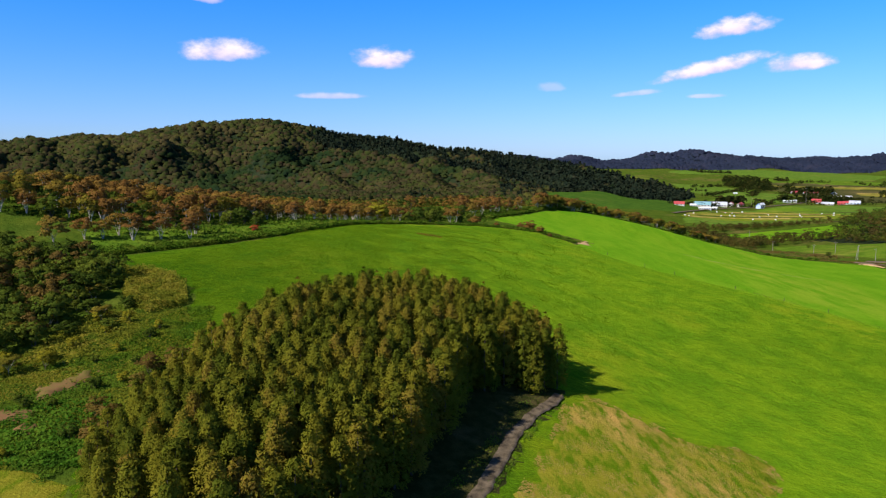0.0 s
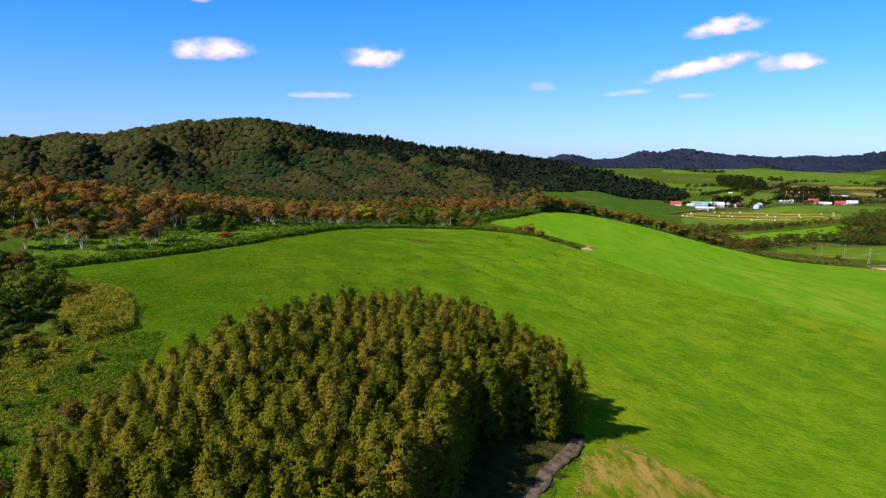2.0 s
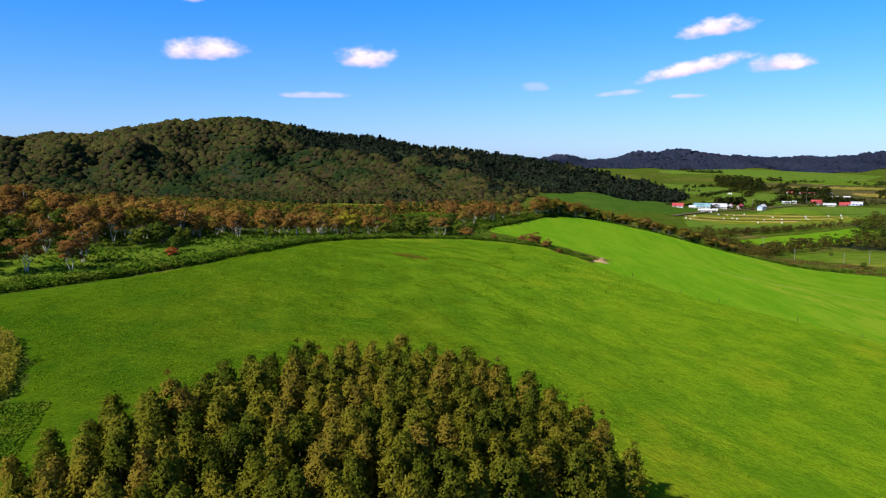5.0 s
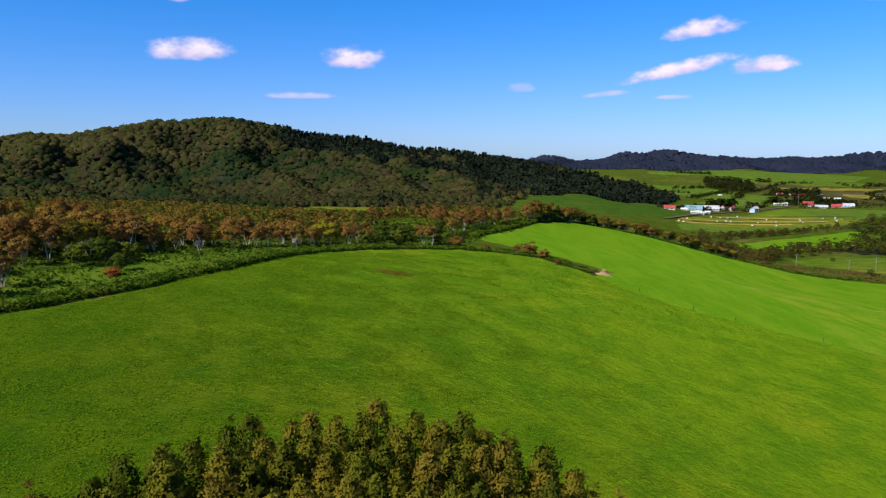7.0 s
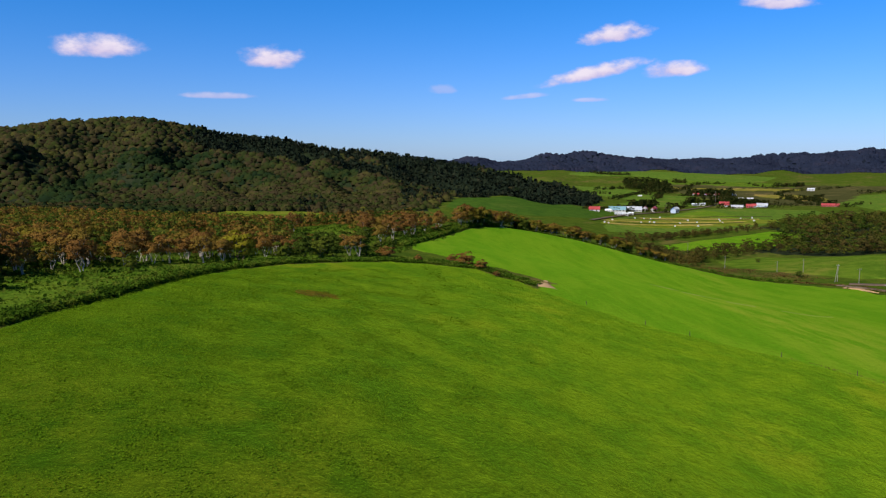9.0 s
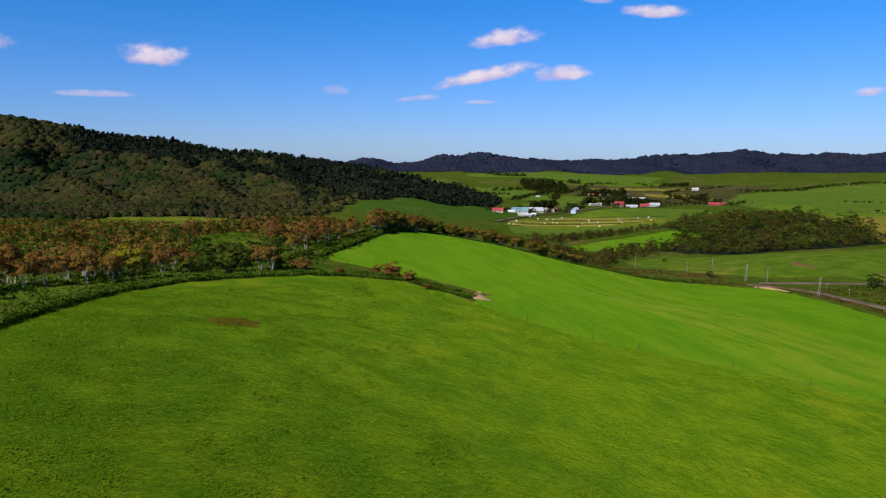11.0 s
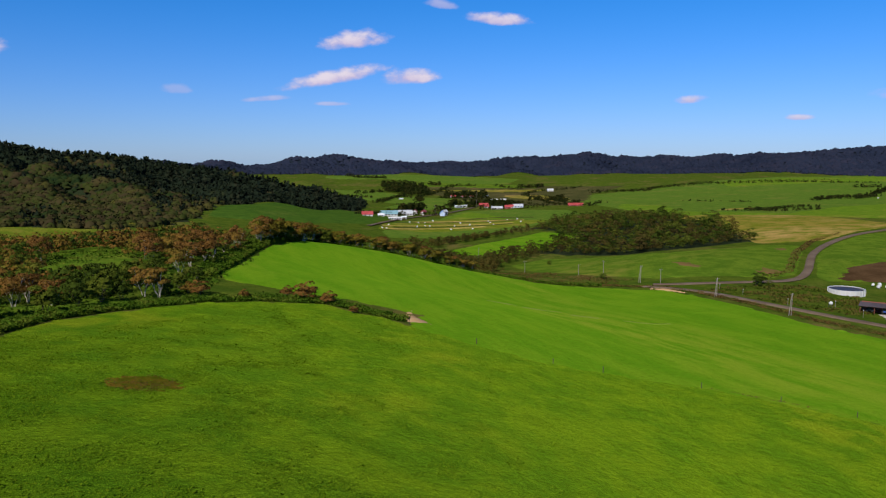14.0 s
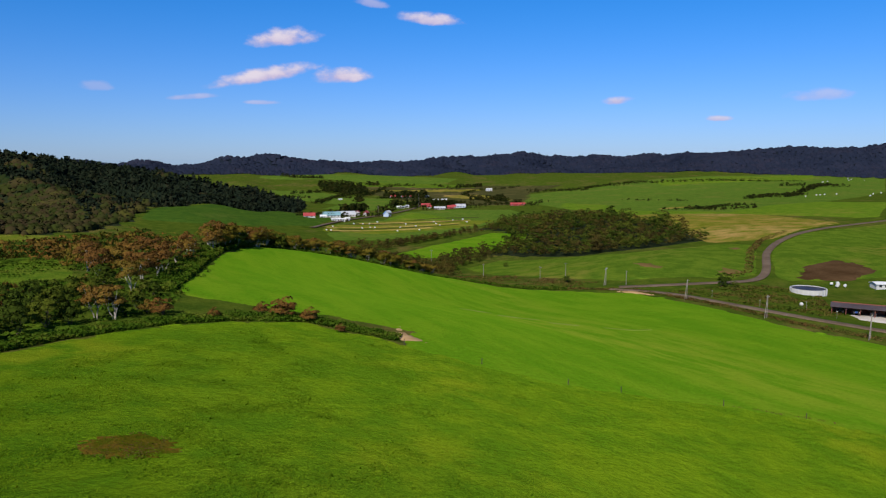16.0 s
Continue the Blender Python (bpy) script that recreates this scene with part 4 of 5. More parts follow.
canopy("forest", (-42, 21.5), 1050, 2330, 0.0092, L_WOODS, WOOD, lambda x, y, g: on_mountain(x, y) & ~dark_part(x, y, g))
canopy("forest", (-42, 21.5), 560, 2330, 0.0072, L_DARKWOODS, DARK, lambda x, y, g: on_mountain(x, y) & dark_part(x, y, g), True, count=12)
canopy("forest", (1, 80), 2300, 3900, 0.0058, L_FARWOODS, "far wooded hills along the horizon, tinted blue for haze", lambda x, y, g: far_woods(x, y), seed=8, count=3, flat=0.5, even=0.4)


# ---- low growth ----
def cover(name, poly, per_m2, high, leaf, label, spray=0.6, category="undergrowth", patchy=None, wild=0.6, seed=3, lift=0.0, level=0.0, slope=0.0, base=0.55, fray=0.25, even=0.35):
    """Low plants over a stretch of ground, in uneven mounds."""
    rng = np.random.RandomState(seed)
    p = np.array(poly, float)
    lo, hi = p.min(0), p.max(0)
    k = int((hi - lo).prod() * per_m2)
    x, y = rng.uniform(lo[0], hi[0], k), rng.uniform(lo[1], hi[1], k)
    keep = inside(p, x, y)
    x, y = x[keep], y[keep]
    if patchy:
        g = np.array([noise.noise((a * patchy, b * patchy, 5.0)) + 0.5 * noise.noise((a * patchy * 3, b * patchy * 3, 8.0)) for a, b in zip(x, y)])
        keep = g + rng.uniform(-fray, fray, len(x)) - slope * x > level
        x, y = x[keep], y[keep]
    lump = np.array([0.55 + 0.45 * noise.noise((a * 0.35, b * 0.35, 2.0)) for a, b in zip(x, y)])
    z = land(x, y) + lift + high * lump * rng.uniform(base, 1.0, len(x))
    v, f, way = sprays(np.c_[x, y, z], np.tile([0.0, 0.0, 1.0], (len(x), 1)), spray, rng, wild=wild, round_share=even)
    return tagged(new(name, quick_mesh(name, v, f, leaf, way)), label, category, kind="stuff")


cover("hedge", band(HEDGE[:10], 4.5, 0.3), 34, 2.3, L_SHRUB, "thick hedge of dwarf bamboo along the meadow", 0.5, "hedge", base=0.05)
cover("hedge", band(HEDGE[9:], 6.0, 0.3), 24, 1.5, L_SHRUB, "overgrown strip of bushes between two fields", 0.5, "hedge", seed=4, base=0.1)
cover("hedge", band([(23, 356), (34, 382), (48, 418), (62, 447), (85, 477)], 7.0, 0.4), 26, 2.8, L_SHRUB, "dark hedge beside the bright field", 0.55, "hedge", seed=5, base=0.05)
cover("hedge", band([(85, 477), (104, 491), (134, 491), (157, 490), (198, 498), (208, 470), (231, 445)], 6.0, 0.5), 10, 1.8, L_SHRUB, "low hedge along the field's far edge", 0.7, "hedge", seed=6, base=0.1)
cover("undergrowth", band(HEDGE[:11], 26.0, -5.0), 1.8, 0.45, L_SCRUBGREEN, "green scrub in front of the birches", 0.7, seed=7, patchy=0.06, level=-0.15)
cover("undergrowth", [(-130, 200), (-60, 205), (-25, 300), (20, 340), (45, 400), (30, 420), (-40, 420), (-130, 330)], 1.1, 0.9, L_SHRUB, "dark scrub under the birches", 0.9, seed=8, patchy=0.05, level=-0.1)
YELLOW_BANK = [(-76, 170), (-68, 169), (-61, 164), (-56, 157), (-52, 146), (-58, 141), (-64, 146), (-68, 152), (-70, 160)]
cover("bamboo_grass", YELLOW_BANK, 40, 2.9, L_YELLOW_BANK, "mound of yellowing bamboo grass at the meadow's edge", 0.40, seed=9, base=0.15)
cover("bank_plants", [(-60, 143), (-52, 145), (-46, 132), (-41, 118), (-44, 100), (-46, 80), (-42, 62), (-66, 55), (-80, 90), (-82, 108), (-72, 122), (-72, 138), (-66, 146)], 18, 0.7, L_BANK, "mixed green and yellow plants on the bank", 0.32, "plants", seed=10)
cover("bank_plants", [(-52, 145), (-46, 145), (-44, 132), (-48, 118), (-56, 112), (-62, 116), (-57, 127), (-55, 136)], 22, 0.6, L_SCRUBGREEN, "green leafy weeds in a shallow gully", 0.36, "plants", seed=41)
cover("bank_plants", [(-64, 142), (-56, 139), (-57, 127), (-62, 117), (-71, 114), (-71, 128), (-67, 137)], 20, 1.5, L_YELLOW_BANK, "yellow green shrubby growth on the bank", 0.40, "plants", seed=42, base=0.15, patchy=0.16, level=-0.2)
cover("bank_plants", [(-76, 108), (-68, 113), (-52, 120), (-52, 115), (-60, 108), (-66, 101), (-74, 98)], 26, 0.6, L_YELLOW_BANK, "band of yellow weeds along the path", 0.34, "plants", seed=43)
cover("bank_plants", [(-66, 98), (-58, 103), (-50, 106), (-44, 92), (-41, 85), (-49, 84), (-56, 83), (-64, 88)], 22, 1.0, L_LEAFY, "broad green leaves beside the grove", 0.46, "plants", seed=44, base=0.2)
field("field", [(-66, 80), (-56, 83), (-49, 83), (-43, 80), (-39, 72), (-40, 58), (-62, 58)], M_STUBBLE, "corner of dry stubble below the bank", 0.5, 3.0, 0.4)
field("dirt_patch", [(-63, 108), (-58, 115), (-55, 114), (-57, 109), (-60, 104)], M_REDSOIL, "bare reddish earth among the weeds", 0.42, 1.2, 0.4, "dirt")
field("dirt_patch", [(-70, 93), (-63, 101), (-58, 100), (-57, 97), (-63, 94), (-68, 90)], M_REDSOIL, "bare reddish earth among the weeds", 0.42, 1.2, 0.4, "dirt")
cover("meadow_weeds", [(-50, 148), (-58, 165), (-72, 177), (-58, 195), (-46, 212), (-36, 250), (-25, 285), (30, 315), (60, 295), (100, 262), (120, 200), (90, 130), (55, 150), (30, 168), (0, 155), (-30, 140)], 20.0, 0.36, L_WEED, "clumps of leafy weeds in the meadow grass", 0.27, "weeds", patchy=0.13, wild=0.4, seed=12, lift=0.02, level=0.06, slope=0.010, base=0.2, fray=0.35, even=0.75)
cover("track_weeds", band([(20, 129), (14, 118), (7, 99), (-13, 55)], 2.8, -0.8), 16, 0.4, L_SHRUB, "weeds beside the dirt track", 0.35, "weeds", seed=23)
cover("track_weeds", band([(20, 129), (14, 118), (7, 99), (-13, 55)], -0.9, 2.8), 16, 0.3, L_SCRUBGREEN, "green weeds at the track's edge", 0.3, "weeds", seed=25)
cover("track_weeds", band([(20, 129), (14, 118), (7, 99), (-13, 55)], 0.45, 0.45), 14, 0.25, L_DRY, "dry grass between the ruts", 0.3, "weeds", seed=24, patchy=0.2, level=-0.1)
cover("straw", STUBBLE, 26, 0.06, L_STRAW, "raked tan straw on the stubble", 0.24, "straw", seed=27, lift=0.24, patchy=0.22, level=0.1, fray=0.2, wild=0.25)
WITHERED = [(-10, 253), (-8, 256), (-3, 257), (0, 254), (-0.5, 250), (-5, 248.5), (-9, 250)]
field("withered_patch", WITHERED, M_WITHERED, "patch of withered brown grass in the meadow", 0.18, 1.0, 0.35, "grass")
cover("withered_plants", WITHERED, 14, 0.2, L_DRY, "withered brown plants in the meadow", 0.18, "plants", seed=22, lift=0.16, patchy=0.3, level=-0.05, even=0.8)
cover("verge_weeds", band([(206, 474), (232, 447), (249, 420), (250, 398), (245, 366), (240, 335), (246, 302), (255, 275)], -0.5, -4.5), 5, 0.9, L_DRY, "reddish brown weeds along the roadside", 0.6, "weeds", seed=13)
cover("verge_weeds", [(206, 476), (225, 462), (246, 442), (262, 432), (250, 478), (248, 530), (236, 560), (205, 510)], 1.6, 0.8, L_DRY, "reddish brown weeds between field and pasture", 0.7, "weeds", seed=14, patchy=0.06, level=0.0)
cover("verge_weeds", [(258, 405), (300, 400), (322, 395), (330, 372), (300, 352), (275, 330), (262, 330), (258, 360)], 2.6, 0.8, L_SCRUB, "rough weeds round the farm yard", 0.8, "weeds", seed=15, patchy=0.06, level=-0.1)
cover("verge_weeds", band([(318, 408), (345, 414), (376, 434), (404, 453), (460, 483), (522, 503)], 9.0, -4.0), 1.6, 0.9, L_DRY, "brown weeds beside the climbing road", 0.9, "weeds", seed=16)
field("dirt_patch", [(-58, 95), (-55, 95), (-54, 93), (-57, 92)], M_REDSOIL, "bare reddish earth on the bank", 0.7, 1.5, 0.3, "dirt")
field("dirt_patch", [(492, 808), (505, 838), (545, 866), (558, 852), (528, 820)], M_EARTH, "bare sandy mound beside the copse", 1.6, 6.0, 1.0, "dirt")
field("dirt_patch", [(392, 468), (402, 476), (412, 474), (402, 466)], M_REDSOIL, "patch of red soil in the pasture", 0.55, 3.0, 0.8, "dirt")
field("dirt_patch", [(318, 424), (334, 430), (338, 420), (326, 416)], M_REDSOIL, "patch of red soil in the pasture", 0.55, 3.0, 0.8, "dirt")
field("dirt_patch", [(300, 466), (306, 460), (304, 446), (298, 444), (296, 456)], M_REDSOIL, "patch of red soil in the pasture", 0.55, 3.0, 0.8, "dirt")
field("dirt_patch", [(243, 424), (247, 421), (249, 410), (248, 402), (246, 410)], M_EARTH, "strip of pale bare earth beside the road", 0.5, 2.0, 0.3, "dirt")

# Trees of the gully beside the meadow
for k, (x, y) in enumerate(scatter([(-125, 178), (-80, 172), (-73, 166), (-70, 150), (-72, 135), (-70, 122), (-90, 112), (-125, 120)], 5.0, rng)):
    f, s = rng.uniform(), rng.uniform(0.75, 1.2)
    label = "green broadleaf tree in the gully" if f < 0.8 else "brown autumn tree in the gully"
    put_tree(green[rng.randint(3)] if f < 0.8 else dull[rng.randint(3)], x, y, rng.uniform(0, 6.28), (s, s), label, "tree", "trees of the gully", used)
for x, y, s in [(-72, 117, 0.45), (-66, 137, 0.4), (-70, 160, 0.45), (-84, 231, 0.5), (-100, 172, 0.55), (-65, 116, 0.55), (-53, 133, 0.35), (-60, 136, 0.45)]:
    put_tree(yellow[0], x, y, rng.uniform(0, 6.28), (s, s), "small yellow tree on the bank", "tree", "trees of the gully", used)
for x, y, s in [(-44, 116, 0.75), (-47, 114, 0.7), (-41, 119, 0.7), (-44, 91, 1.0), (-42, 85, 0.9), (-49, 99, 0.6), (-41, 100, 0.8), (-38, 124, 0.6), (-46, 108, 0.6)]:
    put_tree(dull[rng.randint(3)], x, y, rng.uniform(0, 6.28), (s, s * 0.9), "brown shrub at the grove's edge", "shrub", "shrubs at the grove", used)
for k, (x, y, s) in enumerate([(-70, 142, 0.7), (-66, 138, 0.6), (-62, 133, 0.55), (-73, 150, 0.7), (-69, 131, 0.6), (-75, 136, 0.8), (-64, 145, 0.6), (-70, 114, 0.6), (-74, 110, 0.5), (-77, 128, 0.7), (-72, 156, 0.6)]):
    put_tree(olive[k % 3] if k % 2 else green[k % 3], x, y, rng.uniform(0, 6.28), (s * 1.15, s * 0.8), "olive green bush on the bank", "shrub", "shrubs on the bank", used)
for k, (x, y) in enumerate(scatter([(-62, 140), (-54, 138), (-48, 118), (-48, 90), (-60, 62), (-78, 90), (-76, 115)], 8.0, rng)):
    s = rng.uniform(0.22, 0.42)
    put_tree((green + yellow + yellow)[rng.randint(5)], x + rng.normal(0, 2), y + rng.normal(0, 2), rng.uniform(0, 6.28), (s * 1.2, s), "low leafy shrub on the weedy bank", "shrub", "shrubs on the bank", used)
for x, y, s in [(39, 326, 1.0), (43, 322, 0.7), (35, 329, 0.6), (15, 331, 0.8), (13, 334, 0.6), (-57, 221, 0.25), (24, 326, 0.45), (46, 313, 0.4)]:
    put_tree(bush[rng.randint(2)], x, y, rng.uniform(0, 6.28), (s * 1.25, s * 1.05), "brown leaning bush between the fields", "shrub", "bushes between the fields", used)
for x, y, s in [(297, 403, 1.15), (292, 400, 0.9), (246, 461, 0.65), (283, 560, 0.6), (296, 396, 0.6)]:
    put_tree(green[rng.randint(3)], x, y, rng.uniform(0, 6.28), (s, s), "dark green tree standing alone by the road", "tree", "roadside trees", used)
row = dense([(58, 450), (84, 481), (104, 495), (134, 496), (158, 496), (190, 508), (200, 540)], 1.5, 2.2, False, rng)
for k, (x, y) in enumerate(row):
    s = (1.3 - 0.50 * k / len(row)) * rng.uniform(0.85, 1.1)
    pick = (olive + green + rust[:2] + olive)[rng.randint(11)]
    put_tree(pick, x, y, rng.uniform(0, 6.28), (s * 1.15, s), "autumn tree in the row behind the bright field", "tree", "trees behind the field", used)


# ---- hedgerows and copses of the valley ----
def thicket(line_or_poly, gap, size, closed, wide=4.0):
    p = scatter(line_or_poly, gap, rng) if closed else np.vstack([dense(line_or_poly, gap, wide, False, rng) for _ in range(2)])
    return p, rng.uniform(size * 0.6, size * 1.4, len(p))


p, z = thicket(COPSE, 6.4, 1.0, True)
z = z * np.where(rng.uniform(0, 1, len(p)) < 0.2, 1.45, 1.0) * np.array([1.0 + 0.45 * noise.noise((a * 0.03, b * 0.03, 7.0)) for a, b in p])
p = p + rng.normal(0, 1.8, p.shape)
f = rng.uniform(0, 1, len(p))
woodland("copse", p[f < 0.55], z[f < 0.55], L_GREENWOOD, "dark green copse on the valley slope", 150, 0.70)
woodland("copse", p[f >= 0.55], z[f >= 0.55], L_COPSE, "brown autumn trees of the valley copse", 150, 0.70)
lines = [([(205, 520), (222, 575), (232, 622), (250, 603), (262, 590), (296, 612), (340, 628)], 5, 0.85), ([(215, 640), (238, 684), (284, 711), (338, 744), (409, 771)], 5, 0.8),
         ([(232, 670), (306, 735), (363, 748), (420, 740)], 6, 0.7), ([(232, 545), (240, 585), (250, 600)], 5, 0.7), ([(240, 570), (262, 600), (302, 634), (330, 632)], 3.5, 1.0), ([(255, 720), (292, 728), (331, 736), (357, 749)], 4, 0.9), ([(221, 659), (229, 639), (238, 612), (242, 573)], 4, 0.8)]
got = [thicket(l, g, s, False) for l, g, s in lines]
woodland("hedgerow", np.vstack([g[0] for g in got]), np.concatenate([g[1] for g in got]), L_COPSE, "brown and green hedgerow in the valley", 110, 0.8)
far_lines = [([(919, 1041), (925, 985)], 14, 0.8), ([(767, 786), (740, 740), (771, 731), (800, 719)], 9, 1.0), ([(1092, 924), (1120, 880), (1250, 929)], 12, 1.2),
             ([(1489, 1123), (1569, 1092), (1600, 1040)], 14, 1.6), ([(1062, 1461), (1139, 1432), (1216, 1420)], 16, 1.2), ([(473, 1312), (540, 1420), (582, 1482), (662, 1572)], 14, 1.3),
             ([(675, 1520), (756, 1622), (845, 1729), (910, 1732)], 16, 1.4), ([(976, 1732), (985, 1669), (1095, 1703)], 18, 1.3), ([(746, 1714), (644, 1646), (550, 1605)], 14, 1.6),
             ([(405, 1340), (500, 1539), (535, 1496)], 12, 1.3), ([(406, 1060), (370, 1030), (395, 1020)], 9, 1.2), ([(1267, 1398), (1400, 1380), (1698, 1302)], 24, 0.8), ([(535, 1160), (580, 1160), (640, 1150)], 12, 1.0),
             ([(1101, 1517), (1139, 1382), (1211, 1420), (1388, 1421)], 13, 1.2), ([(1353, 1367), (1471, 1310), (1708, 1209)], 15, 1.0), ([(1032, 891), (1139, 921), (1242, 929)], 9, 1.2), ([(1307, 968), (1529, 1067), (1638, 1095)], 10, 1.5),
             ([(730, 800), (752, 767), (822, 781), (865, 771)], 7, 0.8), ([(834, 1358), (720, 1150), (735, 1060)], 9, 0.8),
             ([(560, 1150), (610, 1145), (660, 1135), (690, 1120)], 7, 0.9), ([(545, 1090), (600, 1080), (650, 1095)], 9, 0.6), ([(660, 1440), (700, 1435), (760, 1425)], 8, 1.3), ([(300, 960), (330, 985), (375, 1000)], 6, 1.0),
             ([(700, 1120), (760, 1090), (800, 1120)], 12, 1.0), ([(850, 1380), (900, 1500), (1000, 1600), (1150, 1620)], 20, 1.3), ([(560, 1330), (620, 1450), (600, 1500)], 14, 1.5), ([(930, 967), (937, 956), (930, 928)], 14, 0.8), ([(675, 1425), (715, 1418), (745, 1412)], 10, 1.2), ([(600, 1120), (645, 1122), (570, 1110)], 9, 0.9), ([(385, 998), (412, 1004), (432, 1000)], 7, 0.9), ([(345, 978), (372, 990)], 7, 1.0)]
far_lines += [([(392, 1044), (412, 1058), (436, 1072)], 6, 2.5), ([(450, 1046), (464, 1054), (474, 1064)], 7, 1.8), ([(575, 1182), (600, 1195), (625, 1190)], 7, 2.4), ([(600, 1172), (640, 1160), (670, 1165)], 7, 2.1), ([(545, 1190), (570, 1205)], 7, 2.2), ([(612, 1140), (650, 1145)], 7, 1.8),
              ([(700, 1485), (726, 1472), (756, 1468)], 8, 2.8), ([(745, 1432), (760, 1428)], 8, 3.4), ([(770, 1185), (790, 1220), (800, 1260), (780, 1300)], 8, 1.8), ([(740, 1120), (755, 1130)], 8, 1.6), ([(1025, 1700), (1060, 1680), (1090, 1690)], 10, 2.0), ([(790, 1740), (820, 1735)], 9, 2.2), ([(660, 1950), (700, 1900), (740, 1890)], 10, 1.8),
              ([(800, 1240), (860, 1330), (930, 1400)], 10, 1.2), ([(1130, 1420), (1300, 1440), (1520, 1330), (1600, 1230)], 14, 1.0)]
got = [thicket(l, g * 0.45, s * 0.66, False, 4.0) for l, g, s in far_lines]
got.append(thicket([(633, 1651), (640, 1579), (649, 1494), (701, 1549), (766, 1725), (740, 1792), (685, 1800)], 11.0, 1.5, True))
woodland("tree_line", np.vstack([g[0] for g in got]), np.concatenate([g[1] for g in got]), L_DARKLINE, "dark rows of trees between the far fields", 40, 1.7)


# ---- farm ----
def box(x0, x1, y0, y1, z0, z1, bevel=0.0):
    bm = bmesh.new()
    bmesh.ops.create_cube(bm, size=1.0, matrix=Matrix.LocRotScale(((x0 + x1) / 2, (y0 + y1) / 2, (z0 + z1) / 2), None, (x1 - x0, y1 - y0, z1 - z0)))
    if bevel:
        bmesh.ops.bevel(bm, geom=bm.edges[:], offset=bevel, segments=2, affect="EDGES")
    return bm


def tube(r0, r1, z0, z1, sides=16, m=None):
    bm = bmesh.new()
    bmesh.ops.create_cone(bm, cap_ends=True, segments=sides, radius1=r0, radius2=r1, depth=z1 - z0, matrix=(m or Matrix()) @ Matrix.Translation((0, 0, (z0 + z1) / 2)))
    return bm


def gable(w, d, z, rise, over=0.5, thick=0.25):
    """Two roof slopes with eaves, as one thick shell."""
    bm = bmesh.new()
    hw, hd = w / 2 + over, d / 2 + over
    drop = rise * over / (d / 2)
    pro = [(-hd, z - drop), (0, z + rise), (hd, z - drop), (hd, z - drop + thick), (0, z + rise + thick), (-hd, z - drop + thick)]
    a, b = [bm.verts.new((-hw, y, h)) for y, h in pro], [bm.verts.new((hw, y, h)) for y, h in pro]
    for i in range(6):
        bm.faces.new((a[i], a[(i + 1) % 6], b[(i + 1) % 6], b[i]))
    bm.faces.new((a[0], a[5], a[4], a[1])), bm.faces.new((a[1], a[4], a[3], a[2]))
    bm.faces.new((b[0], b[1], b[4], b[5])), bm.faces.new((b[1], b[2], b[3], b[4]))
    bmesh.ops.recalc_face_normals(bm, faces=bm.faces[:])
    return bm


def walls(w, d, z, rise):
    """House walls with their gable ends, sunk a little into the ground."""
    bm = bmesh.new()
    pro = [(-d / 2, -1.5), (d / 2, -1.5), (d / 2, z), (0, z + rise), (-d / 2, z)]
    a, b = [bm.verts.new((-w / 2, y, h)) for y, h in pro], [bm.verts.new((w / 2, y, h)) for y, h in pro]
    for i in range(5):
        bm.faces.new((a[i], a[(i + 1) % 5], b[(i + 1) % 5], b[i]))
    bm.faces.new(a[::-1]), bm.faces.new(b)
    bmesh.ops.recalc_face_normals(bm, faces=bm.faces[:])
    return bm


def building(name, x, y, turn, w, d, z, rise, wall, roof, label, windows=3, storeys=1, door=True):
    k = 0.54 if y > 1050 else 0.7
    w, d, z, rise = w * k, d * k, z * 0.7 * k, rise * k
    ob = new(name)
    part("wall", walls(w, d, z, rise), wall, ob)
    part("roof", gable(w, d, z, rise), roof, ob)
    for side in (-1, 1):
        for k in range(windows):
            for st in range(storeys):
                cx = -w / 2 + w * (k + 0.7) / (windows + 0.4)
                cz = z * (st + 0.55) / storeys
                pane = part("window", box(cx - 0.7, cx + 0.7, side * d / 2 - 0.06, side * d / 2 + 0.06, cz - 0.6, cz + 0.6), M_PANE, ob, "dark window pane")
                part("window_frame", box(cx - 0.85, cx + 0.85, side * d / 2 - 0.04, side * d / 2 + 0.04, cz - 0.75, cz + 0.75), M_WHITE, pane)
    if door:
        part("door", box(w / 2 - 0.05, w / 2 + 0.07, -1.4, 1.4, 0.0, min(z * 0.8, 3.2)), M_DOOR, ob, "wide barn door")
    ob.matrix_basis = Matrix.Translation((x, y, float(land(x, y)) + 0.2)) @ Matrix.Rotation(radians(turn), 4, "Z")
    return tagged(ob, label, "building")


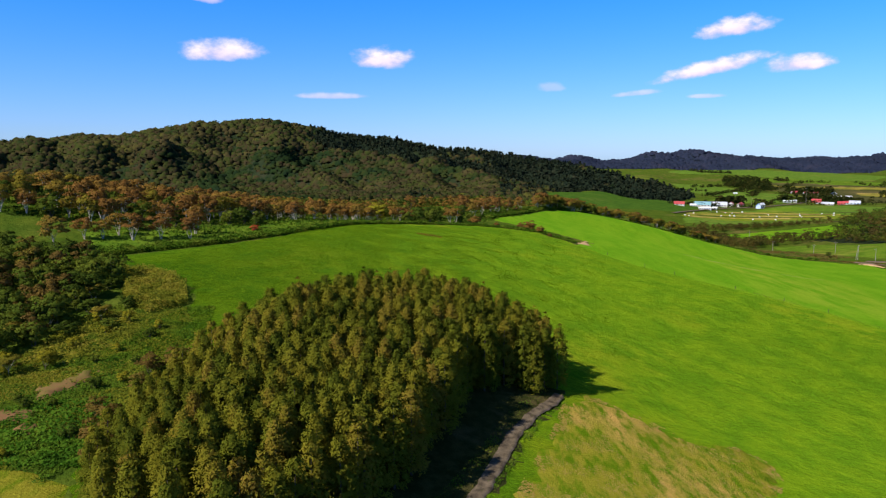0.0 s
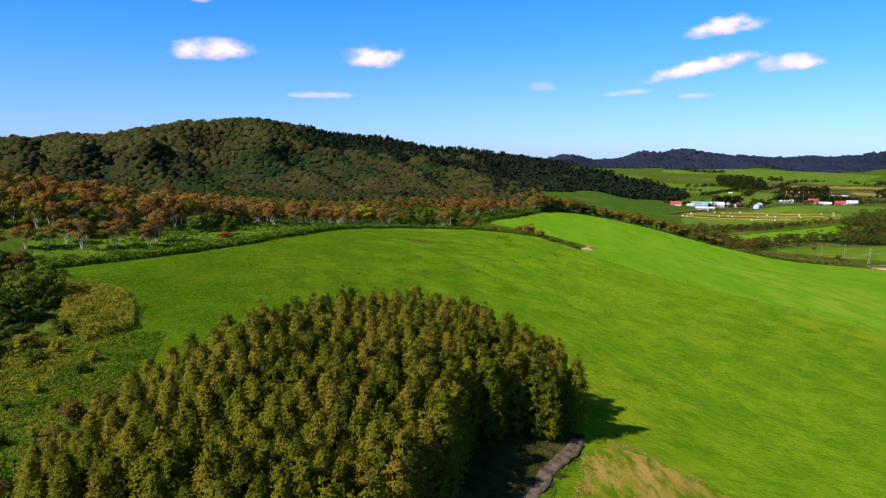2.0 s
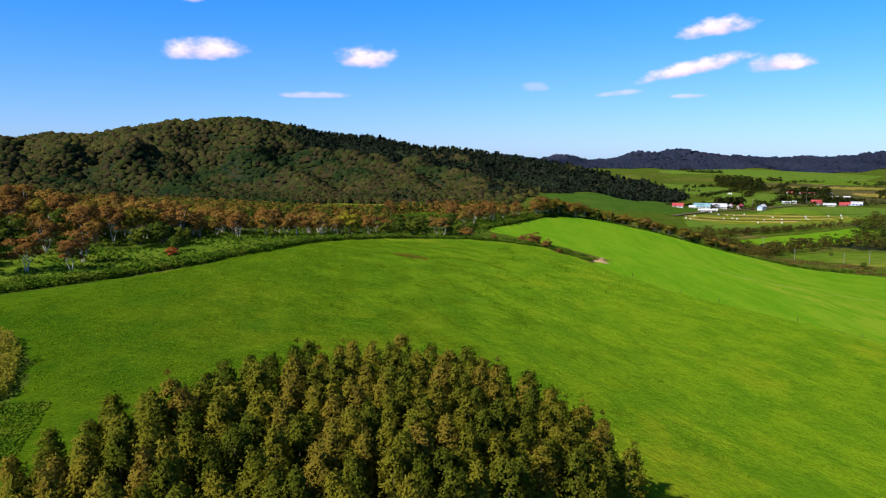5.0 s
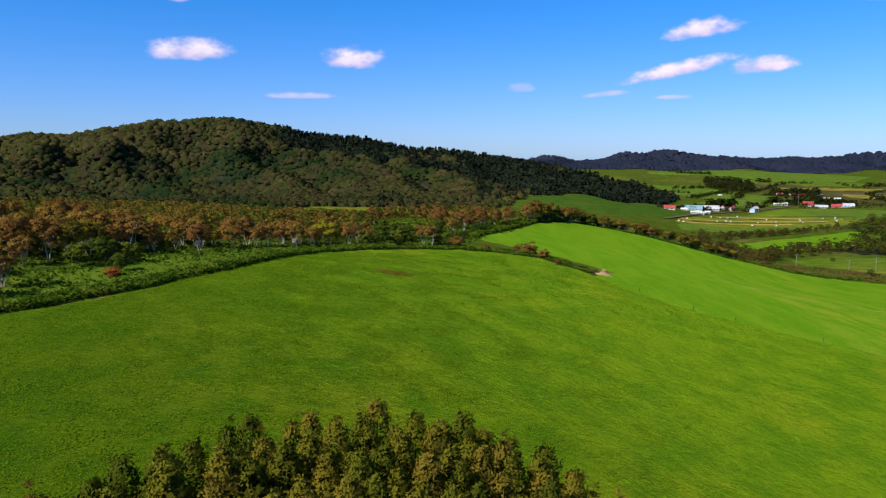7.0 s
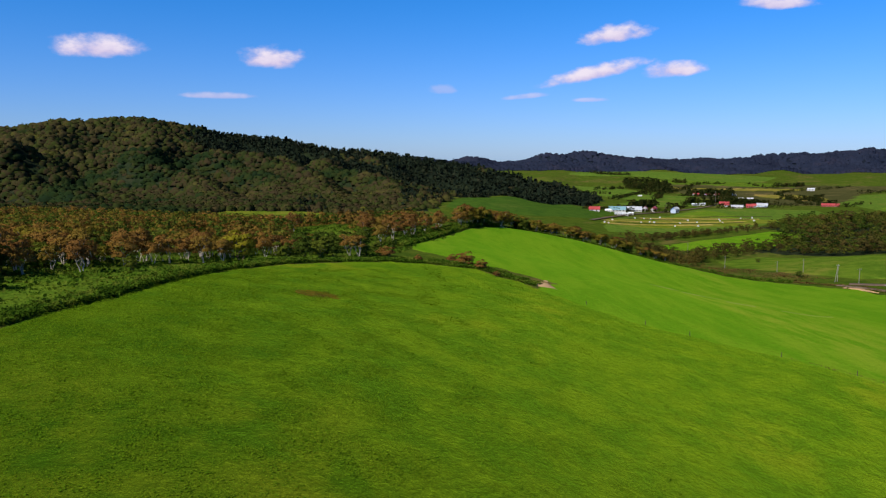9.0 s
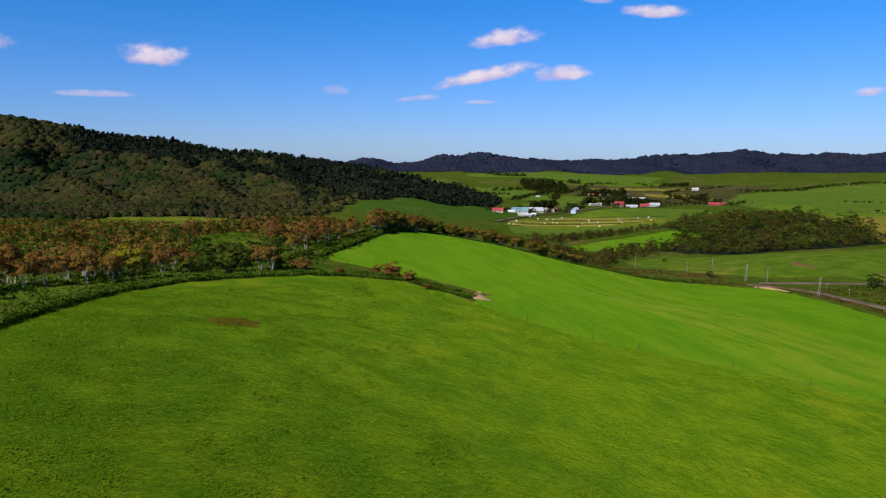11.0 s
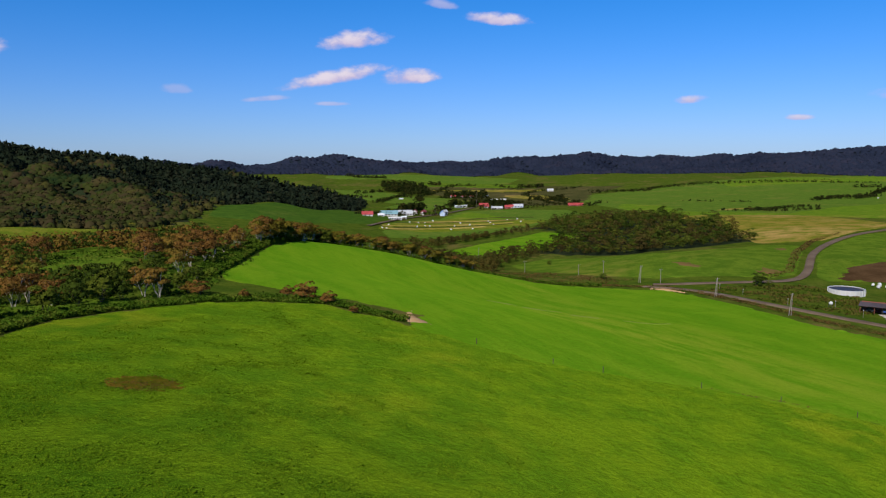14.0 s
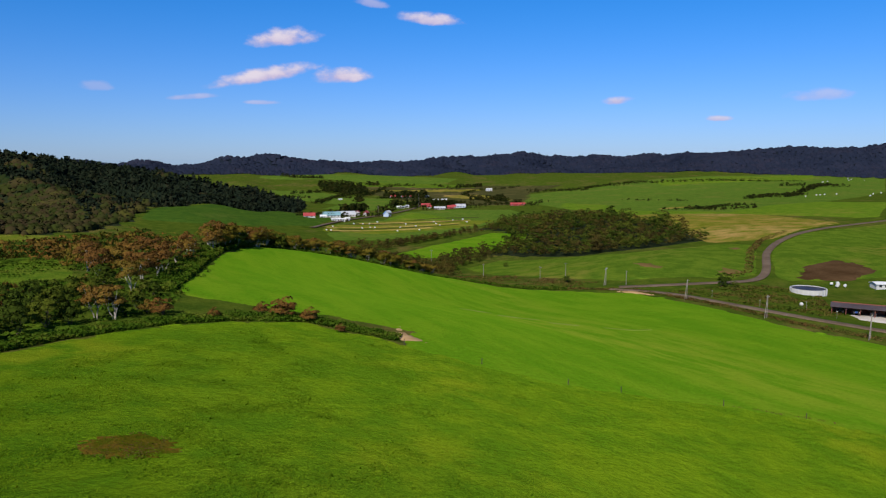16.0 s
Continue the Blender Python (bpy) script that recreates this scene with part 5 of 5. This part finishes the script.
for row in [("house", 308, 951, -20, 18, 11, 5.0, 4.2, M_WHITE, M_RED, "white house with a bright red roof", 2, 1),
            ("barn", 349, 981, -24, 30, 17, 5.2, 5.2, M_WHITE, M_TEAL, "white dairy barn with a teal blue roof", 5, 1),
            ("barn", 378, 1002, -18, 32, 18, 4.6, 5.4, M_CONCRETE, M_GREYROOF, "long barn with a pale grey roof", 6, 1),
            ("shed", 330, 962, -24, 10, 8, 4.0, 2.0, M_WHITE, M_WHITEROOF, "small white outbuilding beside the barn", 2, 1),
            ("shed", 335, 932, -25, 22, 7, 4.2, 1.0, M_WHITE, M_WHITEROOF, "low white shed before the barn", 5, 1),
            ("shed", 352, 944, -25, 8, 6, 4.6, 1.2, M_WHITE, M_WHITEROOF, "small white shed before the barn", 1, 1),
            ("house", 402, 1018, 60, 11, 9, 7.5, 3.4, M_WHITE, M_DARKRED, "white farmhouse with a dark red roof", 2, 2),
            ("house", 410, 1012, 60, 8, 7, 5.5, 3.0, M_WHITE, M_RED, "small white house with a red roof", 2, 2),
            ("house", 418, 1024, 50, 10, 8, 7.0, 3.4, M_DARKRED, M_RED, "dark red house with a red roof", 2, 2),
            ("house", 430, 994, 65, 11, 9, 7.5, 4.0, M_PALEBLUE, M_BLUEROOF, "pale blue house with a blue roof", 2, 2),
            ("house", 438, 1002, 20, 8, 7, 9.5, 3.4, M_WHITE, M_GREYROOF, "tall white house with a grey roof", 2, 2),
            ("house", 706, 1468, 10, 24, 13, 6, 4.5, M_WHITE, M_RED, "white house with a red roof among trees", 2, 2),
            ("house", 722, 1452, 10, 22, 12, 6, 4.5, M_PALEBLUE, M_DARKRED, "pale house with a dark red roof", 2, 2),
            ("house", 738, 1448, 10, 18, 12, 6, 4, M_WHITE, M_RED, "small white house with a red roof", 2, 2),
            ("house", 768, 1440, 10, 20, 12, 6, 4, M_WHITE, M_WHITEROOF, "white house with a pale roof", 2, 2),
            ("shed", 547, 1160, -20, 22, 9, 6, 2.0, M_WHITE, M_WHITEROOF, "white shed at the village edge", 3, 1),
            ("house", 562, 1166, -20, 10, 9, 6, 3.0, M_WHITE, M_GREYROOF, "white house at the village edge", 2, 1),
            ("barn", 596, 1165, -25, 26, 14, 7, 5.5, M_DARKRED, M_RED, "barn with a red roof in the village", 3, 1),
            ("house", 584, 1136, -25, 12, 10, 6, 3.5, M_WHITE, M_DARKRED, "white house with a dark red roof in the village", 2, 1),
            ("barn", 579, 1098, -28, 30, 13, 5, 4, M_CONCRETE, M_GREYROOF, "grey roofed barn in the village", 4, 1),
            ("barn", 602, 1103, -28, 18, 13, 6, 5, M_RED, M_RED, "red barn in the village", 3, 1),
            ("barn", 614, 1112, -28, 12, 12, 7, 4, M_WHITE, M_RED, "small white barn with a red roof", 3, 1),
            ("barn", 630, 1117, -28, 28, 14, 6, 5.5, M_PALEBLUE, M_GREYROOF, "grey blue barn beside the red one", 3, 1),
            ("shed", 716, 1326, -25, 24, 10, 6, 2, M_WHITE, M_WHITEROOF, "white shed behind the village", 3, 1),
            ("shed", 734, 1322, -25, 18, 10, 6, 2, M_WHITE, M_WHITEROOF, "small white shed behind the village", 3, 1),
            ("shed", 572, 1430, 0, 12, 9, 5, 2, M_WHITE, M_WHITEROOF, "lone white shed on the green slope", 1, 1),
            ("house", 1039, 1590, -20, 26, 14, 13, 3, M_WHITE, M_WHITEROOF, "lone white building in the far valley", 2, 2),
            ("barn", 724, 1092, -28, 44, 14, 5, 4.5, M_DARKRED, M_RED, "long low barn with a red roof", 6, 1),
            ("shed", 372, 362, -35, 18, 9, 4.2, 1.0, M_WHITE, M_WHITEROOF, "white farm shed in the yard", 4, 1)]:
    building(*row)


def slurry_tank(x, y, r=10.5, h=3.6):
    ob = new("slurry_tank")
    bm = bmesh.new()
    prof = [(r, -1.5), (r, h), (r - 0.35, h), (r - 0.35, -1.5)]
    rings = [[bm.verts.new((q * math.cos(a), q * math.sin(a), z)) for q, z in prof] for a in np.linspace(0, 6.2832, 49)[:-1]]
    for i in range(48):
        for j in range(4):
            bm.faces.new((rings[i][j], rings[(i + 1) % 48][j], rings[(i + 1) % 48][(j + 1) % 4], rings[i][(j + 1) % 4]))
    bmesh.ops.recalc_face_normals(bm, faces=bm.faces[:])
    part("wall", bm, M_WHITE, ob)
    part("slurry", tube(r - 0.4, r - 0.4, -1.4, h - 0.3, 48), M_SLURRY, ob, "dark slurry filling the tank")
    for k in range(24):
        a = 6.2832 * k / 24
        part("rib", box(r - 0.02, r + 0.14, -0.09, 0.09, -1.4, h), M_WHITE, ob, at=Matrix.Rotation(a, 4, "Z"))
    ob.matrix_basis = Matrix.Translation((x, y, float(land(x, y)) + 0.3))
    return tagged(ob, "round white slurry tank with dark filling", "tank")


slurry_tank(328, 377, 8.2, 2.3)


def machine(x, y, turn, mat, label):
    """A small tractor: body, cab, bonnet and four wheels."""
    ob = new("tractor")
    part("body", box(-1.7, 1.0, -0.55, 0.55, 0.7, 1.5, 0.1), mat, ob)
    part("cab", box(-1.6, -0.2, -0.7, 0.7, 1.5, 2.7, 0.12), M_PANE, ob, "dark glazed cab")
    for wx, r in ((-1.1, 0.8), (0.8, 0.5)):
        for side in (-1, 1):
            wheel = part("wheel", tube(r, r, -0.22, 0.22, 18, Matrix.Rotation(radians(90), 4, "X")), M_TYRE, ob, at=Matrix.Translation((wx, side * 0.85, r)))
            part("rim", tube(r * 0.5, r * 0.5, -0.25, 0.25, 12, Matrix.Rotation(radians(90), 4, "X")), M_WHITE, wheel)
    ob.matrix_basis = Matrix.Translation((x, y, float(land(x, y)) + 0.45)) @ Matrix.Rotation(radians(turn), 4, "Z")
    return tagged(ob, label, "tractor", "machines in the shed")


def open_shed(x, y, turn, w=30.0, d=11.0, h=3.1):
    ob = new("machine_shed")
    roof = box(-w / 2 - 0.6, w / 2 + 0.6, -d / 2 - 0.6, d / 2 + 0.6, h, h + 0.3, 0.04)
    for v in roof.verts:
        v.co.z += 0.03 * (v.co.y + d / 2)
    part("roof", roof, M_SHEDROOF, ob, "thin purplish grey metal roof")
    part("back_wall", box(-w / 2, w / 2, d / 2 - 0.15, d / 2, -1.0, h + 0.9), M_RUSTWALL, ob)
    for k in range(7):
        px = -w / 2 + w * k / 6
        part("post", box(px - 0.12, px + 0.12, -d / 2, -d / 2 + 0.24, -1.0, h), M_RUSTWALL, ob)
        part("rafter", box(px - 0.08, px + 0.08, -d / 2, d / 2, h - 0.2, h), M_RUSTWALL, ob)
    ob.matrix_basis = Matrix.Translation((x, y, float(land(x, y)) + 0.35)) @ Matrix.Rotation(radians(turn), 4, "Z")
    return tagged(ob, "open machine shed with a flat metal roof", "shed")


open_shed(282, 323, -62, 30.0, 7.5)
field("farm_yard", [(270, 322), (276, 330), (290, 322), (300, 300), (286, 292), (276, 306)], M_CONCRETE, "pale concrete yard before the shed", 0.3, 3.0, 0.3, "yard")
for x, y, turn, mat, label in [(276, 333, 20, M_DARKMETAL, "dark farm machine under the shed"), (278, 328, 25, M_BLUE, "blue tractor parked under the shed"), (281, 323, 30, M_DARKMETAL, "dark farm machine under the shed"), (284, 318, 22, M_BLUE, "blue tractor parked under the shed"), (287, 313, 28, M_RED, "red tractor parked under the shed")]:
    machine(x, y, turn, mat, label)


def bale(x, y, r, label, group, lying=True):
    """A wrapped round bale with soft edges."""
    bm = tube(r, r, -r * 0.9, r * 0.9, 16, Matrix.Rotation(radians(90), 4, "X"))
    bmesh.ops.bevel(bm, geom=[e for e in bm.edges if abs(e.verts[0].co.y - e.verts[1].co.y) < 1e-4], offset=r * 0.16, segments=2, affect="EDGES")
    me = bpy.data.meshes.new("hay_bale")
    bm.to_mesh(me)
    bm.free()
    me.materials.append(M_WRAP)
    ob = new("hay_bale", me)
    ob.matrix_basis = Matrix.Translation((x, y, float(land(x, y)) + r * 0.97 + 0.5)) @ Matrix.Rotation(rng.uniform(0, 3.1), 4, "Z")
    return tagged(ob, label, "hay bale", group)


for x, y in [(280, 842), (283, 838), (299, 869), (338, 899), (329, 861), (347, 895), (355, 895), (341, 866), (346, 865), (376, 916), (354, 831), (373, 858), (396, 886), (396, 864), (378, 827), (436, 890), (427, 871), (419, 851), (464, 892), (481, 896), (461, 859)]:
    bale(x, y, 0.8, "white wrapped round bale on the hay field", "bales on the hay field")
for x, y in [(354, 377), (357, 378), (356, 381), (360, 380), (358, 375)]:
    bale(x, y, 0.7, "white wrapped round bale beside the tank", "bales by the tank")
for x, y in [(1169, 875), (1228, 890), (1245, 893), (1263, 895), (1305, 897), (1733, 1166), (1745, 1170), (1777, 1177), (1954, 1222), (1934, 1168), (1292, 831), (1440, 885), (1380, 870), (1900, 1190), (1930, 1200)]:
    bale(x, y, 1.1, "white wrapped bale on a far field", "bales on the far fields")


def pole(x, y, h, double, label):
    """A utility pole; the double ones lean together like a letter A."""
    ob = new("utility_pole")
    if double:
        for k, side in enumerate((-1, 1)):
            part("shaft", mesh_of("shaft", *stem(0.14, 0.09, [(side * 1.3 * (1 - k), 0, -1.2), (side * 0.65 * (1 - k), 0, h / 2), (0.12 * side, 0, h)], 10)[:2], M_POLE), None, ob)
    else:
        part("shaft", mesh_of("shaft", *stem(0.14, 0.09, [(0, 0, -1.2), (0, 0, h / 2), (0, 0, h)], 10)[:2], M_POLE), None, ob)
    part("crossarm", box(-0.9, 0.9, -0.06, 0.06, h - 0.75, h - 0.63), M_DARKMETAL, ob)
    for k in (-0.8, 0.0, 0.8):
        part("insulator", tube(0.07, 0.05, h - 0.63, h - 0.4, 8, Matrix.Translation((k, 0, 0))), M_WHITE, ob)
    ob.matrix_basis = Matrix.Translation((x, y, float(land(x, y)))) @ Matrix.Rotation(rng.uniform(-0.5, 0.2), 4, "Z")
    return tagged(ob, label, "utility pole", "poles along the road")


for x, y, h, two in [(249, 387, 9.0, True), (241, 343, 9.0, True), (245, 306, 9.0, True), (240, 527, 8.0, False), (249, 486, 6.5, False), (257, 474, 8.0, False), (252, 439, 9.0, True), (258, 431, 7.5, False), (262, 620, 9, False), (562, 1130, 24, False), (425, 1005, 13, False)]:
    pole(x, y, h, two, "pair of leaning concrete utility poles" if two else "single concrete utility pole")
for x, y in [(254, 357), (260, 328), (259, 384), (262, 400), (268, 345)]:
    ob = new("road_marker")
    part("post", tube(0.06, 0.05, -0.5, 3.0, 10), M_POLE, ob)
    part("arrow", box(-0.04, 0.04, -0.15, 0.15, 2.6, 3.0, 0.03), M_WHITE, ob, "white marker arrow")
    ob.matrix_basis = Matrix.Translation((x + 3.6, y, float(land(x, y))))
    tagged(ob, "slim pale snow marker post beside the road", "marker post", "snow markers")
ob = new("gas_tank")
bm = bmesh.new()
bmesh.ops.create_uvsphere(bm, u_segments=20, v_segments=12, radius=0.8)
part("vessel", bm, M_WHITE, ob, at=Matrix.Translation((0, 0, 1.5)))
for k in range(3):
    a = 2.0944 * k
    part("leg", tube(0.08, 0.08, -0.3, 1.1, 8, Matrix.Translation((math.cos(a) * 0.8, math.sin(a) * 0.8, 0))), M_DARKMETAL, ob)
ob.matrix_basis = Matrix.Translation((273, 348, float(land(273, 348))))
tagged(ob, "round white tank on legs in the weeds", "tank")

# Posts of the old fence between meadow and field
for x, y in dense(FENCE[:8], 30.0, 0.3, False, rng):
    ob = new("fence_post")
    part("post", mesh_of("post", *stem(0.08, 0.06, [(0, 0, -0.4), (0.02, 0, 0.6), (0.05, 0.02, 1.2)], 8)[:2], M_BARK), None, ob)
    ob.matrix_basis = Matrix.Translation((x, y, float(land(x, y)) + 0.1))
    tagged(ob, "weathered grey post of the old fence", "fence post", "fence posts")
cover("fence_weeds", band(FENCE[3:8], 0.6, 0.6), 4, 0.4, L_DRY, "brown weeds along the old fence", 0.35, "weeds", seed=21, patchy=0.08, level=0.25)
